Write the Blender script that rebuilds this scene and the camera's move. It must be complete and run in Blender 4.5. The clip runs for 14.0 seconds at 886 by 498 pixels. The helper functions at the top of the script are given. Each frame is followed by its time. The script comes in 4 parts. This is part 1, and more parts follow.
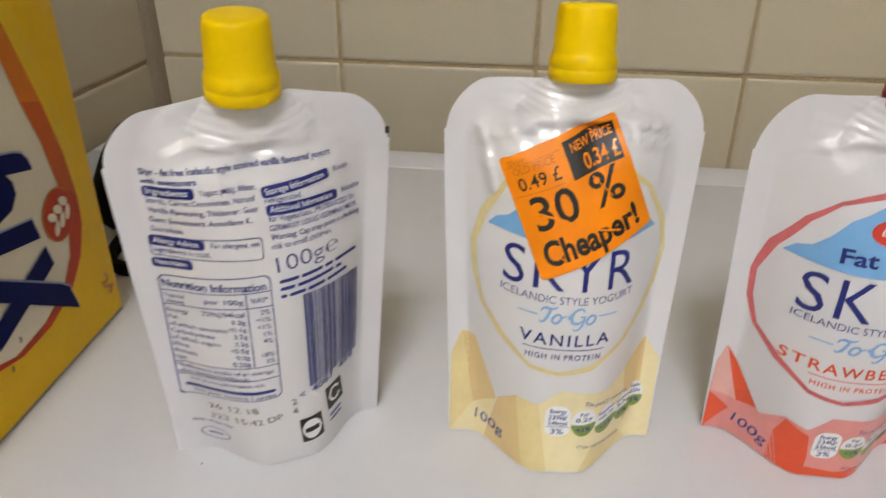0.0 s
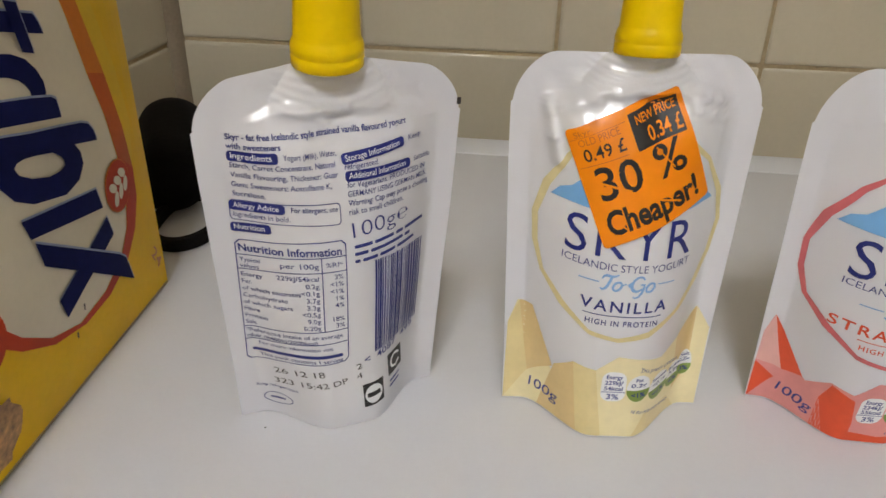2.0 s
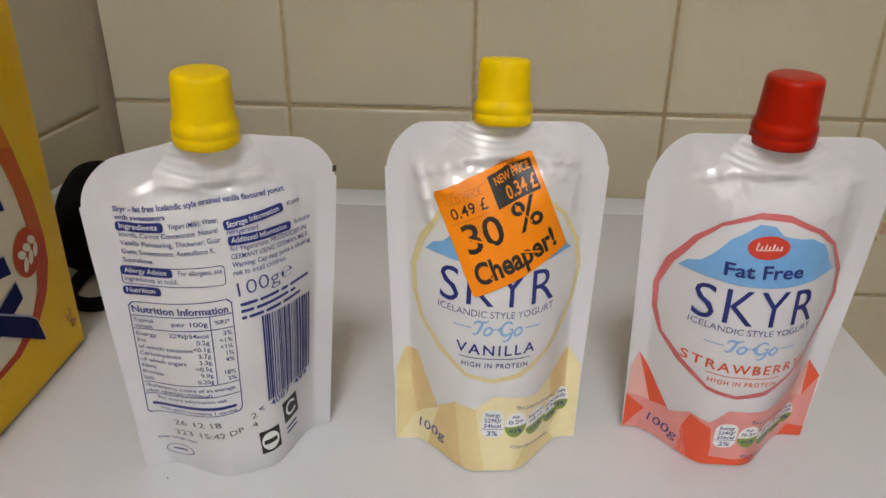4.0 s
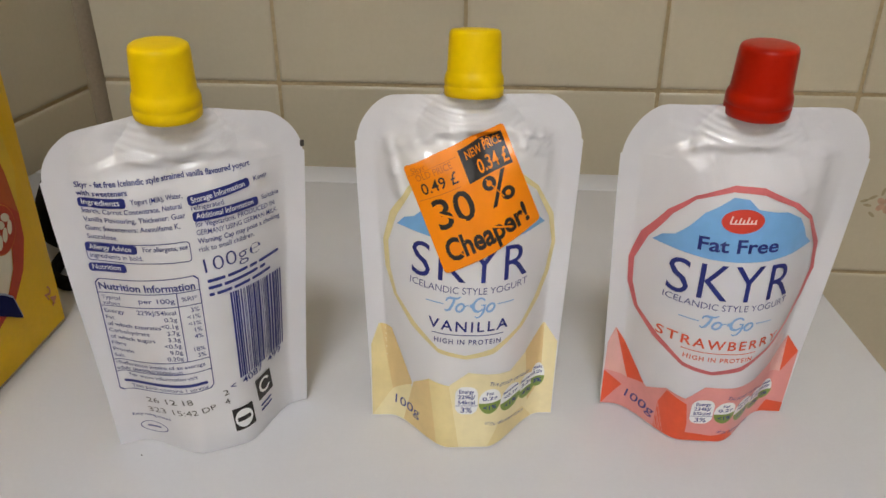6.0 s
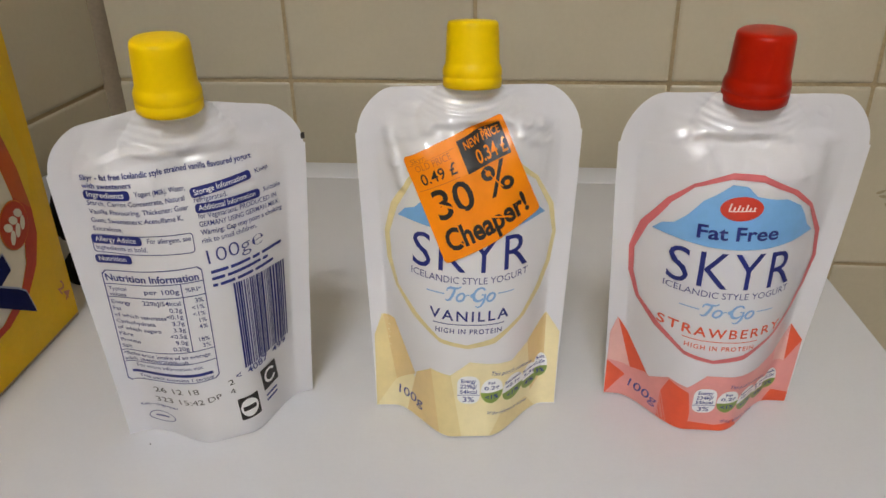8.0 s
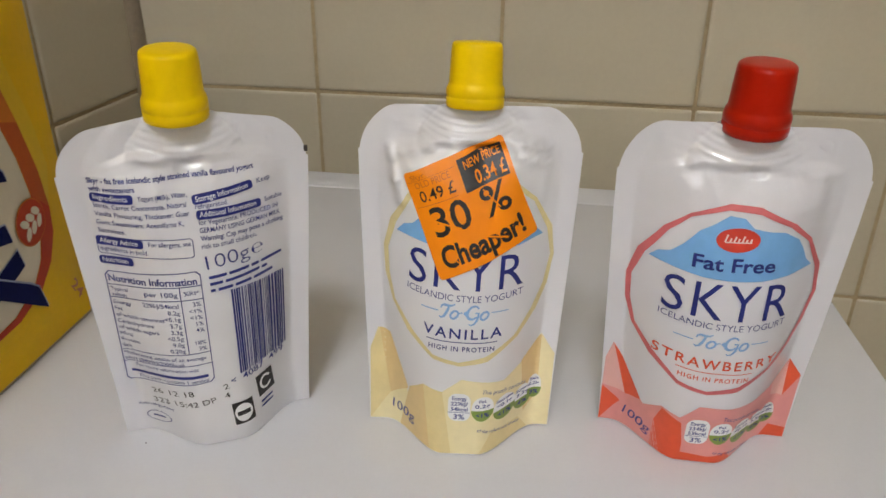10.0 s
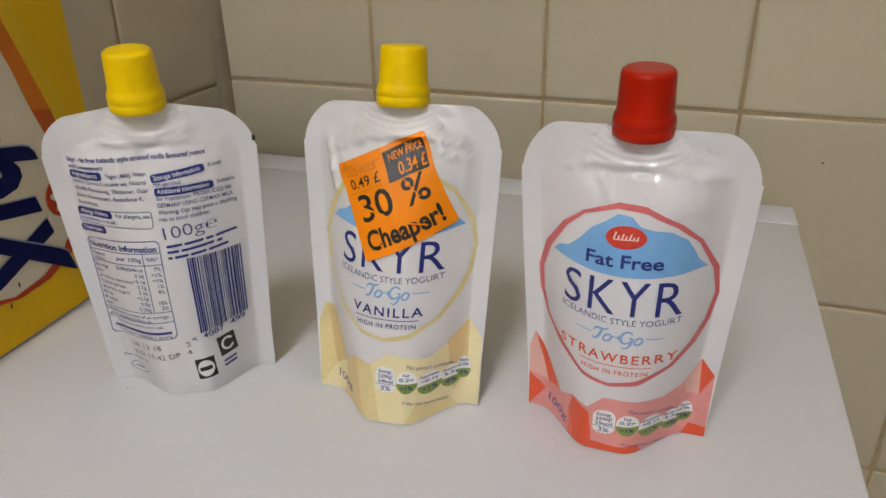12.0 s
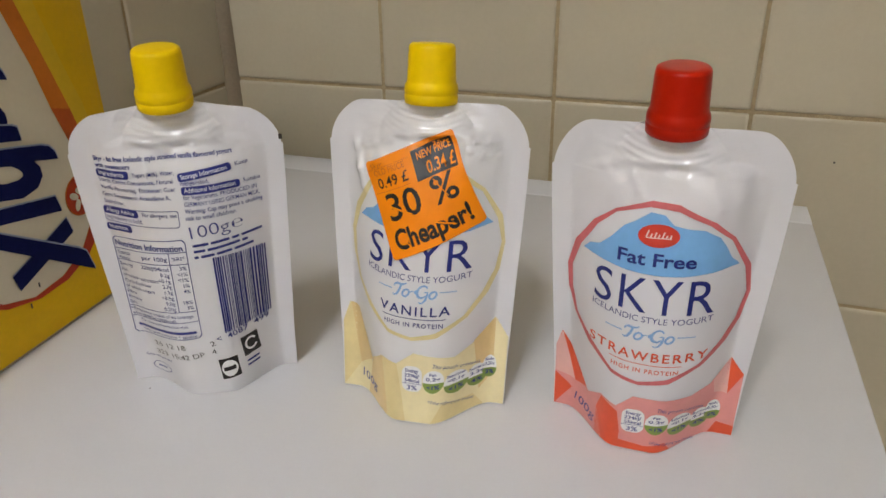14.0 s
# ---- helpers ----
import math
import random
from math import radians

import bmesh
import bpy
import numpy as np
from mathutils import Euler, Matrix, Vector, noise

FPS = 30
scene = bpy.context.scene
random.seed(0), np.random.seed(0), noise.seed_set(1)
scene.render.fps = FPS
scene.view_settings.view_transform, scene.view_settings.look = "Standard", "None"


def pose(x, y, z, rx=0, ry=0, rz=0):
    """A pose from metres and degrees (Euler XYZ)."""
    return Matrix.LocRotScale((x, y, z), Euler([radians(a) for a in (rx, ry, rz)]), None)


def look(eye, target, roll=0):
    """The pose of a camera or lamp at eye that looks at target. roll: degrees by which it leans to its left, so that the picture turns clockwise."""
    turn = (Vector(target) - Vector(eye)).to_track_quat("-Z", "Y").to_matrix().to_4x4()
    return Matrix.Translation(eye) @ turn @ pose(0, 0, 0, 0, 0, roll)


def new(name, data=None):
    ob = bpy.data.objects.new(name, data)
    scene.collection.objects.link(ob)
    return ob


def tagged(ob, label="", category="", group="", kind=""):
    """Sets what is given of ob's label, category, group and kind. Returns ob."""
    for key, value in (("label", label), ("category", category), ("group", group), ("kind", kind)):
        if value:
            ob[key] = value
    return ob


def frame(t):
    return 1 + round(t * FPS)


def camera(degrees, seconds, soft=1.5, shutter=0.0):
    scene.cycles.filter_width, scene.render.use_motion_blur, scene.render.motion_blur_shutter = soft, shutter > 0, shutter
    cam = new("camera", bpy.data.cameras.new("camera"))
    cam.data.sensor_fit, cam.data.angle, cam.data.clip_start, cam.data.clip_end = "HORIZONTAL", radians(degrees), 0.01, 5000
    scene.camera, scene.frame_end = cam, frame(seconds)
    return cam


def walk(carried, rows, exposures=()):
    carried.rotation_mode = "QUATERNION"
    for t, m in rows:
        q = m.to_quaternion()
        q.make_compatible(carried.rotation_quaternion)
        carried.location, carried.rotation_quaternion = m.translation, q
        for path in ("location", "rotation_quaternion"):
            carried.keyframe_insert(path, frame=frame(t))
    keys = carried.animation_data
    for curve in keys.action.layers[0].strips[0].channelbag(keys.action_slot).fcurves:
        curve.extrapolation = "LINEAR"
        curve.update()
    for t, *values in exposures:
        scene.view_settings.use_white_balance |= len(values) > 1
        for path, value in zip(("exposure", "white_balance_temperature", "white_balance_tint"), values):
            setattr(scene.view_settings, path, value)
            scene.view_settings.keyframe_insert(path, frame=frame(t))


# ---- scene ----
cam = camera(62.23, 14.0, shutter=0.5)
PATH = [
    (0, (0.02425, 0.03841, 0.17329), (-0.10913, 0.91555, -0.28806), 0.06),
    (0.5, (0.01406, 0.02281, 0.17512), (-0.13058, 0.89031, -0.30082), -0.42),
    (1, (0.01208, 0.01754, 0.17531), (-0.12351, 0.88516, -0.30307), -0.07),
    (1.5, (0.00910, 0.02253, 0.17115), (-0.12140, 0.88300, -0.32135), 0.49),
    (2, (0.00273, 0.02530, 0.16923), (-0.11557, 0.90131, -0.29834), 0.95),
    (2.5, (0.00265, 0.03053, 0.16811), (-0.09439, 0.90640, -0.30458), 1.45),
    (3, (0.01042, 0.02922, 0.17634), (-0.08078, 0.92728, -0.25399), 0.77),
    (3.5, (0.02623, 0.01880, 0.17970), (-0.03645, 0.92391, -0.24083), 0.74),
    (3.7, (0.02870, 0.01073, 0.18221), (-0.03716, 0.91825, -0.23258), 0.62),
    (5.8, (0.04112, 0.01446, 0.18034), (-0.03470, 0.91202, -0.25399), 0.10),
    (6, (0.04250, 0.01390, 0.17947), (-0.03461, 0.90912, -0.25944), -0.02),
    (6.5, (0.04344, 0.01444, 0.18153), (-0.03212, 0.91163, -0.25362), -0.59),
    (7, (0.04771, 0.01494, 0.18067), (-0.02467, 0.91318, -0.25283), -0.65),
    (7.5, (0.05106, 0.01372, 0.18044), (-0.03159, 0.91141, -0.25236), -1.22),
    (8, (0.04911, 0.01137, 0.17787), (-0.05409, 0.90320, -0.26256), -1.16),
    (8.2, (0.04896, 0.01603, 0.17802), (-0.03836, 0.91062, -0.26023), -0.59),
    (10.3, (0.06798, 0.00915, 0.18096), (-0.11289, 0.89755, -0.24099), 0.98),
    (10.4, (0.08392, 0.00814, 0.18146), (-0.12785, 0.88922, -0.24144), 1.01),
    (10.5, (0.09627, 0.00728, 0.18130), (-0.13307, 0.88447, -0.24054), 1.26),
    (10.6, (0.10740, 0.00369, 0.18044), (-0.14784, 0.87463, -0.23946), 0.99),
    (11, (0.13508, 0.00653, 0.18729), (-0.19743, 0.84693, -0.24068), -0.24),
    (11.5, (0.14084, 0.00956, 0.18482), (-0.20683, 0.84311, -0.24452), -1.49),
    (12, (0.13481, 0.00803, 0.18511), (-0.17402, 0.85843, -0.24084), -1.00),
    (12.5, (0.13087, 0.00600, 0.18390), (-0.17233, 0.85741, -0.24409), -1.40),
    (13, (0.12597, 0.00375, 0.18328), (-0.18397, 0.85413, -0.24191), -0.93),
    (13.5, (0.12469, 0.00367, 0.18231), (-0.17986, 0.85503, -0.24481), -0.64),
    (14, (0.12397, 0.00454, 0.18439), (-0.18093, 0.85678, -0.24074), -0.96),
]
walk(cam, [(t, look(eye, target, roll)) for t, eye, target, roll in PATH], ((0.0, 0.18), (0.5, 0.02), (1.0, 0.0), (14.0, 0.0)))

# ---- light ----
world = bpy.data.worlds.new("room_air")
scene.world = world
world.use_nodes = True
world.node_tree.nodes["Background"].inputs[0].default_value = (1.0, 0.86, 0.7, 1)
world.node_tree.nodes["Background"].inputs[1].default_value = 0.02


# A round fluorescent tube under the ceiling.
LAMP_AT, LAMP_RING, LAMP_TUBE, LAMP_STRENGTH = (0.04, -0.98, 1.46), 0.15, 0.027, 83.0

# ---- materials ----
def material(name, colour, rough=0.5, metal=0.0, grain=0.0, grain_size=400.0, stain=0.0, stain_size=12.0, bump=0.0, bump_size=300.0,
             vary=0.0, coat=0.0, gloss_vary=0.0, ior=1.45):
    """A surface with fine grain, wide stains, piece-to-piece variation, relief and uneven gloss."""
    mat = bpy.data.materials.new(name)
    mat.use_nodes = True
    tree = mat.node_tree
    bsdf = tree.nodes["Principled BSDF"]
    bsdf.inputs["Roughness"].default_value = rough
    bsdf.inputs["Metallic"].default_value = metal
    bsdf.inputs["IOR"].default_value = ior
    bsdf.inputs["Coat Weight"].default_value = coat
    bsdf.inputs["Coat Roughness"].default_value = 0.06
    where = tree.nodes.new("ShaderNodeTexCoord")

    def cloud(size, detail=4.0):
        node = tree.nodes.new("ShaderNodeTexNoise")
        node.inputs["Scale"].default_value, node.inputs["Detail"].default_value = size, detail
        tree.links.new(where.outputs["Object"], node.inputs["Vector"])
        return node.outputs["Fac"]

    def ranged(socket, low, high):
        node = tree.nodes.new("ShaderNodeMapRange")
        node.inputs["From Min"].default_value, node.inputs["From Max"].default_value = 0.25, 0.75
        node.inputs["To Min"].default_value, node.inputs["To Max"].default_value = low, high
        tree.links.new(socket, node.inputs["Value"])
        return node.outputs["Result"]

    value = None
    for amount, size in ((grain, grain_size), (stain, stain_size)):
        if amount:
            made = ranged(cloud(size), 1 - amount, 1 + amount)
            if value is None:
                value = made
            else:
                times = tree.nodes.new("ShaderNodeMath")
                times.operation = "MULTIPLY"
                tree.links.new(value, times.inputs[0]), tree.links.new(made, times.inputs[1])
                value = times.outputs[0]
    if vary:
        info = tree.nodes.new("ShaderNodeObjectInfo")
        node = tree.nodes.new("ShaderNodeMapRange")
        node.inputs["To Min"].default_value, node.inputs["To Max"].default_value = 1 - vary, 1 + vary
        tree.links.new(info.outputs["Random"], node.inputs["Value"])
        if value is None:
            value = node.outputs["Result"]
        else:
            times = tree.nodes.new("ShaderNodeMath")
            times.operation = "MULTIPLY"
            tree.links.new(value, times.inputs[0]), tree.links.new(node.outputs["Result"], times.inputs[1])
            value = times.outputs[0]
    if value is None:
        bsdf.inputs["Base Color"].default_value = (*colour, 1)
    else:
        tint = tree.nodes.new("ShaderNodeVectorMath")
        tint.operation = "SCALE"
        tint.inputs[0].default_value = colour
        tree.links.new(value, tint.inputs["Scale"])
        tree.links.new(tint.outputs[0], bsdf.inputs["Base Color"])
    if gloss_vary:
        tree.links.new(ranged(cloud(stain_size * 2.3), rough - gloss_vary, rough + gloss_vary), bsdf.inputs["Roughness"])
    if bump:
        node = tree.nodes.new("ShaderNodeBump")
        node.inputs["Strength"].default_value, node.inputs["Distance"].default_value = 1.0, bump
        tree.links.new(cloud(bump_size), node.inputs["Height"])
        tree.links.new(node.outputs[0], bsdf.inputs["Normal"])
    return mat


def film_material(name, colour, through_colour, share):
    """Glossy milky plastic film that lets part of the light through."""
    mat = material(name, colour, 0.19, stain=0.015, stain_size=40, bump=0.00012, bump_size=140, gloss_vary=0.05, coat=1.0)
    tree = mat.node_tree
    bsdf, out = tree.nodes["Principled BSDF"], tree.nodes["Material Output"]
    bsdf.inputs["Coat Roughness"].default_value, bsdf.inputs["Coat IOR"].default_value = 0.055, 1.6
    clear = tree.nodes.new("ShaderNodeBsdfTranslucent")
    clear.inputs["Color"].default_value = (*through_colour, 1)
    mix = tree.nodes.new("ShaderNodeMixShader")
    mix.inputs[0].default_value = share
    tree.links.new(bsdf.outputs[0], mix.inputs[1]), tree.links.new(clear.outputs[0], mix.inputs[2])
    tree.links.new(mix.outputs[0], out.inputs["Surface"])
    return mat


def lamp_material(name, strength):
    mat = bpy.data.materials.new(name)
    mat.use_nodes = True
    bsdf = mat.node_tree.nodes["Principled BSDF"]
    bsdf.inputs["Base Color"].default_value = (0.85, 0.85, 0.85, 1)
    bsdf.inputs["Emission Color"].default_value = (0.955, 0.985, 1.04, 1)
    bsdf.inputs["Emission Strength"].default_value = strength
    return mat


FILM = film_material("milky_film", (0.905, 0.90, 0.932), (0.91, 0.91, 0.955), 0.34)
TUBE = lamp_material("glowing_tube", LAMP_STRENGTH)
YOGURT = material("cream_yogurt", (0.97, 0.92, 0.77), 0.5, stain=0.03, stain_size=60)
PINK_YOGURT = material("pink_cream_yogurt", (0.93, 0.88, 0.83), 0.5, stain=0.03, stain_size=60)
NAVY = material("navy_print", (0.016, 0.024, 0.185), 0.32, grain=0.08, grain_size=900)
INK = material("blue_text_print", (0.03, 0.042, 0.22), 0.35, grain=0.08, grain_size=900)
SKY_BLUE = material("light_blue_print", (0.19, 0.42, 0.74), 0.3, grain=0.04, stain=0.04, stain_size=90)
TOGO_BLUE = material("script_blue_print", (0.27, 0.47, 0.76), 0.3, grain=0.04)
GOLD = material("pale_gold_print", (0.72, 0.62, 0.33), 0.3, grain=0.05, stain=0.06, stain_size=120)
CREAM_A = material("vanilla_print", (0.75, 0.62, 0.31), 0.3, grain=0.03, stain=0.05, stain_size=120)
CREAM_B = material("light_vanilla_print", (0.82, 0.72, 0.43), 0.3, grain=0.03, stain=0.05, stain_size=120)
CREAM_C = material("deep_vanilla_print", (0.71, 0.53, 0.25), 0.3, grain=0.03, stain=0.05, stain_size=120)
RED_A = material("strawberry_red_print", (0.72, 0.09, 0.03), 0.3, grain=0.04, stain=0.05, stain_size=120)
PINK_A = material("pink_print", (0.72, 0.29, 0.27), 0.3, grain=0.03, stain=0.05, stain_size=120)
PINK_B = material("light_pink_print", (0.74, 0.42, 0.38), 0.3, grain=0.03, stain=0.05, stain_size=120)
ROSE = material("rose_ring_print", (0.60, 0.14, 0.15), 0.3, grain=0.05, stain=0.1, stain_size=150)
BADGE_RED = material("badge_red_print", (0.60, 0.05, 0.03), 0.22, grain=0.05)
BADGE_PALE = material("pale_pink_print", (0.80, 0.60, 0.55), 0.3, grain=0.03)
WHITE_PRINT = material("white_print", (0.86, 0.86, 0.86), 0.3, grain=0.02)
GREEN = material("green_print", (0.22, 0.31, 0.06), 0.3, grain=0.06)
ORANGE = material("orange_sticker_paper", (0.86, 0.25, 0.003), 0.42, ior=1.3, grain=0.03, stain=0.05, stain_size=70, bump=0.00008, bump_size=120, coat=0.15)
ORANGE_DARK = material("faded_sticker_print", (0.55, 0.14, 0.01), 0.45, grain=0.1)
BLACK_INK = material("black_thermal_print", (0.018, 0.014, 0.012), 0.45, grain=0.3, grain_size=500)
CAP_YELLOW = material("yellow_plastic", (0.84, 0.57, 0.0), 0.42, grain=0.03, stain=0.04, stain_size=60, bump=0.00004, bump_size=700, ior=1.27)
CAP_RED = material("red_plastic", (0.40, 0.010, 0.001), 0.3, grain=0.03, stain=0.05, stain_size=60, bump=0.00003, bump_size=700, ior=1.27)
SPOUT = material("clear_spout_plastic", (0.76, 0.75, 0.70), 0.3, grain=0.03)
TILE = material("glazed_beige_tile", (0.52, 0.46, 0.34), 0.2, grain=0.02, grain_size=250, stain=0.03, stain_size=9, vary=0.03, bump=0.0002, bump_size=14, gloss_vary=0.05)
GROUT = material("brown_grout", (0.38, 0.29, 0.165), 0.85, grain=0.15, stain=0.18, stain_size=10, bump=0.0006, bump_size=700)
SEALANT = material("grey_corner_sealant", (0.23, 0.18, 0.12), 0.5, grain=0.08, stain=0.15, stain_size=14, bump=0.0004, bump_size=120)
LAMINATE = material("white_enamel", (0.655, 0.658, 0.685), 0.26, grain=0.012, grain_size=600, stain=0.02, stain_size=7)
TRIM_WHITE = material("white_trim_plastic", (0.625, 0.63, 0.655), 0.3, grain=0.012, grain_size=600, stain=0.02, stain_size=9, bump=0.00002, bump_size=150)
BODY_WHITE = material("white_painted_steel", (0.7, 0.69, 0.67), 0.4, grain=0.02, stain=0.03)
CARD_YELLOW = material("yellow_printed_card", (0.78, 0.475, 0.0), 0.38, grain=0.03, stain=0.05, stain_size=18, bump=0.0001, bump_size=120, gloss_vary=0.05, ior=1.25)
CARD_GOLD = material("pale_gold_printed_card", (0.76, 0.50, 0.02), 0.38, grain=0.03, stain=0.05, stain_size=18, ior=1.25)
CARD_CREAM = material("cream_printed_card", (0.74, 0.67, 0.52), 0.38, grain=0.02, stain=0.04, stain_size=25)
CARD_RED = material("red_printed_card", (0.48, 0.045, 0.01), 0.38, grain=0.05, stain=0.12, stain_size=30, ior=1.25)
CARD_ORANGE = material("orange_printed_card", (0.60, 0.17, 0.015), 0.38, grain=0.05, stain=0.1, stain_size=30, ior=1.25)
CARD_RUST = material("rust_printed_card", (0.50, 0.095, 0.012), 0.38, grain=0.05, stain=0.12, stain_size=30, ior=1.25)
CARD_NAVY = material("navy_printed_card", (0.006, 0.009, 0.075), 0.6, grain=0.08, stain=0.08, stain_size=40, ior=1.15)
CARD_EDGE = material("pale_blue_print_edge", (0.30, 0.36, 0.52), 0.4, grain=0.05)
CARD_BROWN = material("brown_number_print", (0.50, 0.17, 0.05), 0.4, grain=0.05)
BISCUIT = material("printed_biscuit", (0.36, 0.19, 0.065), 0.45, grain=0.55, grain_size=420, stain=0.45, stain_size=150)
RAW_CARD = material("grey_raw_card", (0.36, 0.29, 0.19), 0.8, grain=0.08)
BLACK_CASE = material("black_soft_cloth", (0.006, 0.005, 0.0045), 0.85, grain=0.15, stain=0.2, stain_size=40, bump=0.0002, bump_size=240, ior=1.2)
BLACK_STRAP = material("black_webbing", (0.007, 0.006, 0.006), 0.85, ior=1.2, grain=0.25, grain_size=900, bump=0.0002, bump_size=900)
PAINT = material("warm_beige_wall_paint", (0.50, 0.46, 0.40), 0.7, grain=0.02, stain=0.03, stain_size=3, bump=0.0003, bump_size=120)
WHITE_PAINT = material("white_wall_paint", (0.84, 0.82, 0.78), 0.7, grain=0.02, stain=0.03, stain_size=3, bump=0.0003, bump_size=120)
CEILING = material("white_ceiling_paint", (0.78, 0.75, 0.70), 0.8, grain=0.02, stain=0.03, stain_size=3)
FLOORING = material("brown_floor_tile", (0.34, 0.28, 0.22), 0.45, grain=0.08, stain=0.12, stain_size=6)
PETAL = material("faded_red_glaze", (0.50, 0.32, 0.23), 0.25, grain=0.2, grain_size=300)
LEAF = material("faded_olive_glaze", (0.37, 0.31, 0.20), 0.25, grain=0.2, grain_size=300)
LILAC = material("faded_lilac_glaze", (0.46, 0.43, 0.40), 0.25, grain=0.15, grain_size=300)
SPECK = material("dark_speck", (0.04, 0.03, 0.025), 0.5, grain=0.2)


# ---- mesh helpers ----
def finish(bm, name, mat, smooth=False):
    mesh = bpy.data.meshes.new(name)
    bm.normal_update()
    bm.to_mesh(mesh)
    bm.free()
    mesh.materials.append(mat)
    if smooth:
        for face in mesh.polygons:
            face.use_smooth = True
    return mesh


def part(name, bm, mat, parent=None, label="", smooth=False):
    ob = new(name, finish(bm, name, mat, smooth))
    ob.parent = parent
    return tagged(ob, label)


def box_bm(low, high, bevel=0.0, steps=2):
    bm = bmesh.new()
    size = [b - a for a, b in zip(low, high)]
    mid = [(a + b) / 2 for a, b in zip(low, high)]
    bmesh.ops.create_cube(bm, size=1, matrix=Matrix.Translation(mid) @ Matrix.Diagonal((*size, 1)))
    if bevel:
        bmesh.ops.bevel(bm, geom=list(bm.edges), offset=bevel, segments=steps, profile=0.5, affect="EDGES")
    return bm


def lathe(profile, steps=64, ripple=None):
    """A turned solid about z from rows of (radius, height)."""
    bm = bmesh.new()
    rings = []
    for r, z in profile:
        ring = []
        for k in range(steps):
            a = 2 * math.pi * k / steps
            rr = r + (ripple(a, z) if ripple else 0)
            ring.append(bm.verts.new((rr * math.cos(a), rr * math.sin(a), z)))
        rings.append(ring)
    for low, high in zip(rings, rings[1:]):
        for k in range(steps):
            bm.faces.new((low[k], low[(k + 1) % steps], high[(k + 1) % steps], high[k]))
    bm.faces.new(rings[-1])
    bm.faces.new(list(reversed(rings[0])))
    return bm


def interp(v, xs, ys):
    return float(np.interp(v, xs, ys))


# ---- structure ----
X_LEFT, Y_BACK, Z_FLOOR, Z_TOP = -0.3007, 0.600, -0.86, 1.54
X_RIGHT, Y_NEAR = 1.9, -1.7
for name, low, high in (("wall_back", (X_LEFT - 0.1, Y_BACK + 0.0013, Z_FLOOR), (X_RIGHT + 0.1, Y_BACK + 0.1013, Z_TOP)),
                        ("wall_left", (X_LEFT - 0.1013, Y_NEAR, Z_FLOOR), (X_LEFT - 0.0013, Y_BACK + 0.0013, Z_TOP))):
    tagged(part(name, box_bm(low, high), GROUT), "brown grouted kitchen wall behind the glazed tiles", "wall", kind="structure")
# Unseen walls, added: the white front one bounces fill, the darker right one limits bounce.
for name, low, high in (("wall_right", (X_RIGHT, Y_NEAR, Z_FLOOR), (X_RIGHT + 0.1, Y_BACK + 0.0013, Z_TOP)),
                        ("wall_front", (X_LEFT - 0.1, Y_NEAR - 0.1, Z_FLOOR), (X_RIGHT + 0.1, Y_NEAR, Z_TOP))):
    if name == "wall_front":
        tagged(part(name, box_bm(low, high), WHITE_PAINT), "unseen white wall added behind the viewpoint to bounce fill light forward", "wall", kind="structure")
    else:
        tagged(part(name, box_bm(low, high), PAINT), "unseen beige wall closing the room, darker to limit bounced light", "wall", kind="structure")
tagged(part("floor", box_bm((X_LEFT - 0.1, Y_NEAR - 0.1, Z_FLOOR - 0.1), (X_RIGHT + 0.1, Y_BACK + 0.1, Z_FLOOR)), FLOORING), "plain brown kitchen floor", "floor", kind="structure")
tagged(part("ceiling", box_bm((X_LEFT - 0.1, Y_NEAR - 0.1, Z_TOP), (X_RIGHT + 0.1, Y_BACK + 0.1, Z_TOP + 0.1)), CEILING), "plain white ceiling", "ceiling", kind="structure")

lamp_thing = tagged(new("ceiling_lamp"), "glowing round fluorescent ring lamp under the ceiling", "ceiling lamp")
lamp_thing.location = LAMP_AT
bm = bmesh.new()
rings = []
for k in range(48):
    a = 2 * math.pi * k / 48
    rings.append([bm.verts.new(((LAMP_RING + LAMP_TUBE * math.cos(b)) * math.cos(a), (LAMP_RING + LAMP_TUBE * math.cos(b)) * math.sin(a), LAMP_TUBE * math.sin(b)))
                  for b in [2 * math.pi * q / 12 for q in range(12)]])
for k in range(48):
    for q in range(12):
        bm.faces.new((rings[k][q], rings[(k + 1) % 48][q], rings[(k + 1) % 48][(q + 1) % 12], rings[k][(q + 1) % 12]))
part("tube", bm, TUBE, lamp_thing, "glowing white tube", True)
part("base_plate", lathe([(0.10, 0.030), (0.11, 0.034), (0.11, Z_TOP - LAMP_AT[2])], 40), CEILING, lamp_thing, "white round base plate")
for k in range(3):
    a = 2.1 * k + 0.4
    clip = box_bm((LAMP_RING - 0.075, -0.006, 0.014), (LAMP_RING + 0.004, 0.006, 0.034), 0.001)
    bmesh.ops.rotate(clip, verts=clip.verts, matrix=Matrix.Rotation(a, 3, "Z"))
    part("clip", clip, CEILING, lamp_thing)

# Sealant bead running up the corner.
bm = bmesh.new()
rows = []
for k in range(120):
    z = -0.85 + 2.38 * k / 119
    w = 0.0095 + 0.0012 * noise.noise((0, 3, z * 14))
    rows.append([bm.verts.new((X_LEFT + w * math.sin(a), Y_BACK - w * math.cos(a) + 0.0, z)) for a in [math.pi / 2 * q / 5 for q in range(6)]])
    rows[-1] = [bm.verts.new((X_LEFT - 0.004, Y_BACK - w - 0.001, z))] + rows[-1] + [bm.verts.new((X_LEFT + w + 0.001, Y_BACK + 0.004, z))]
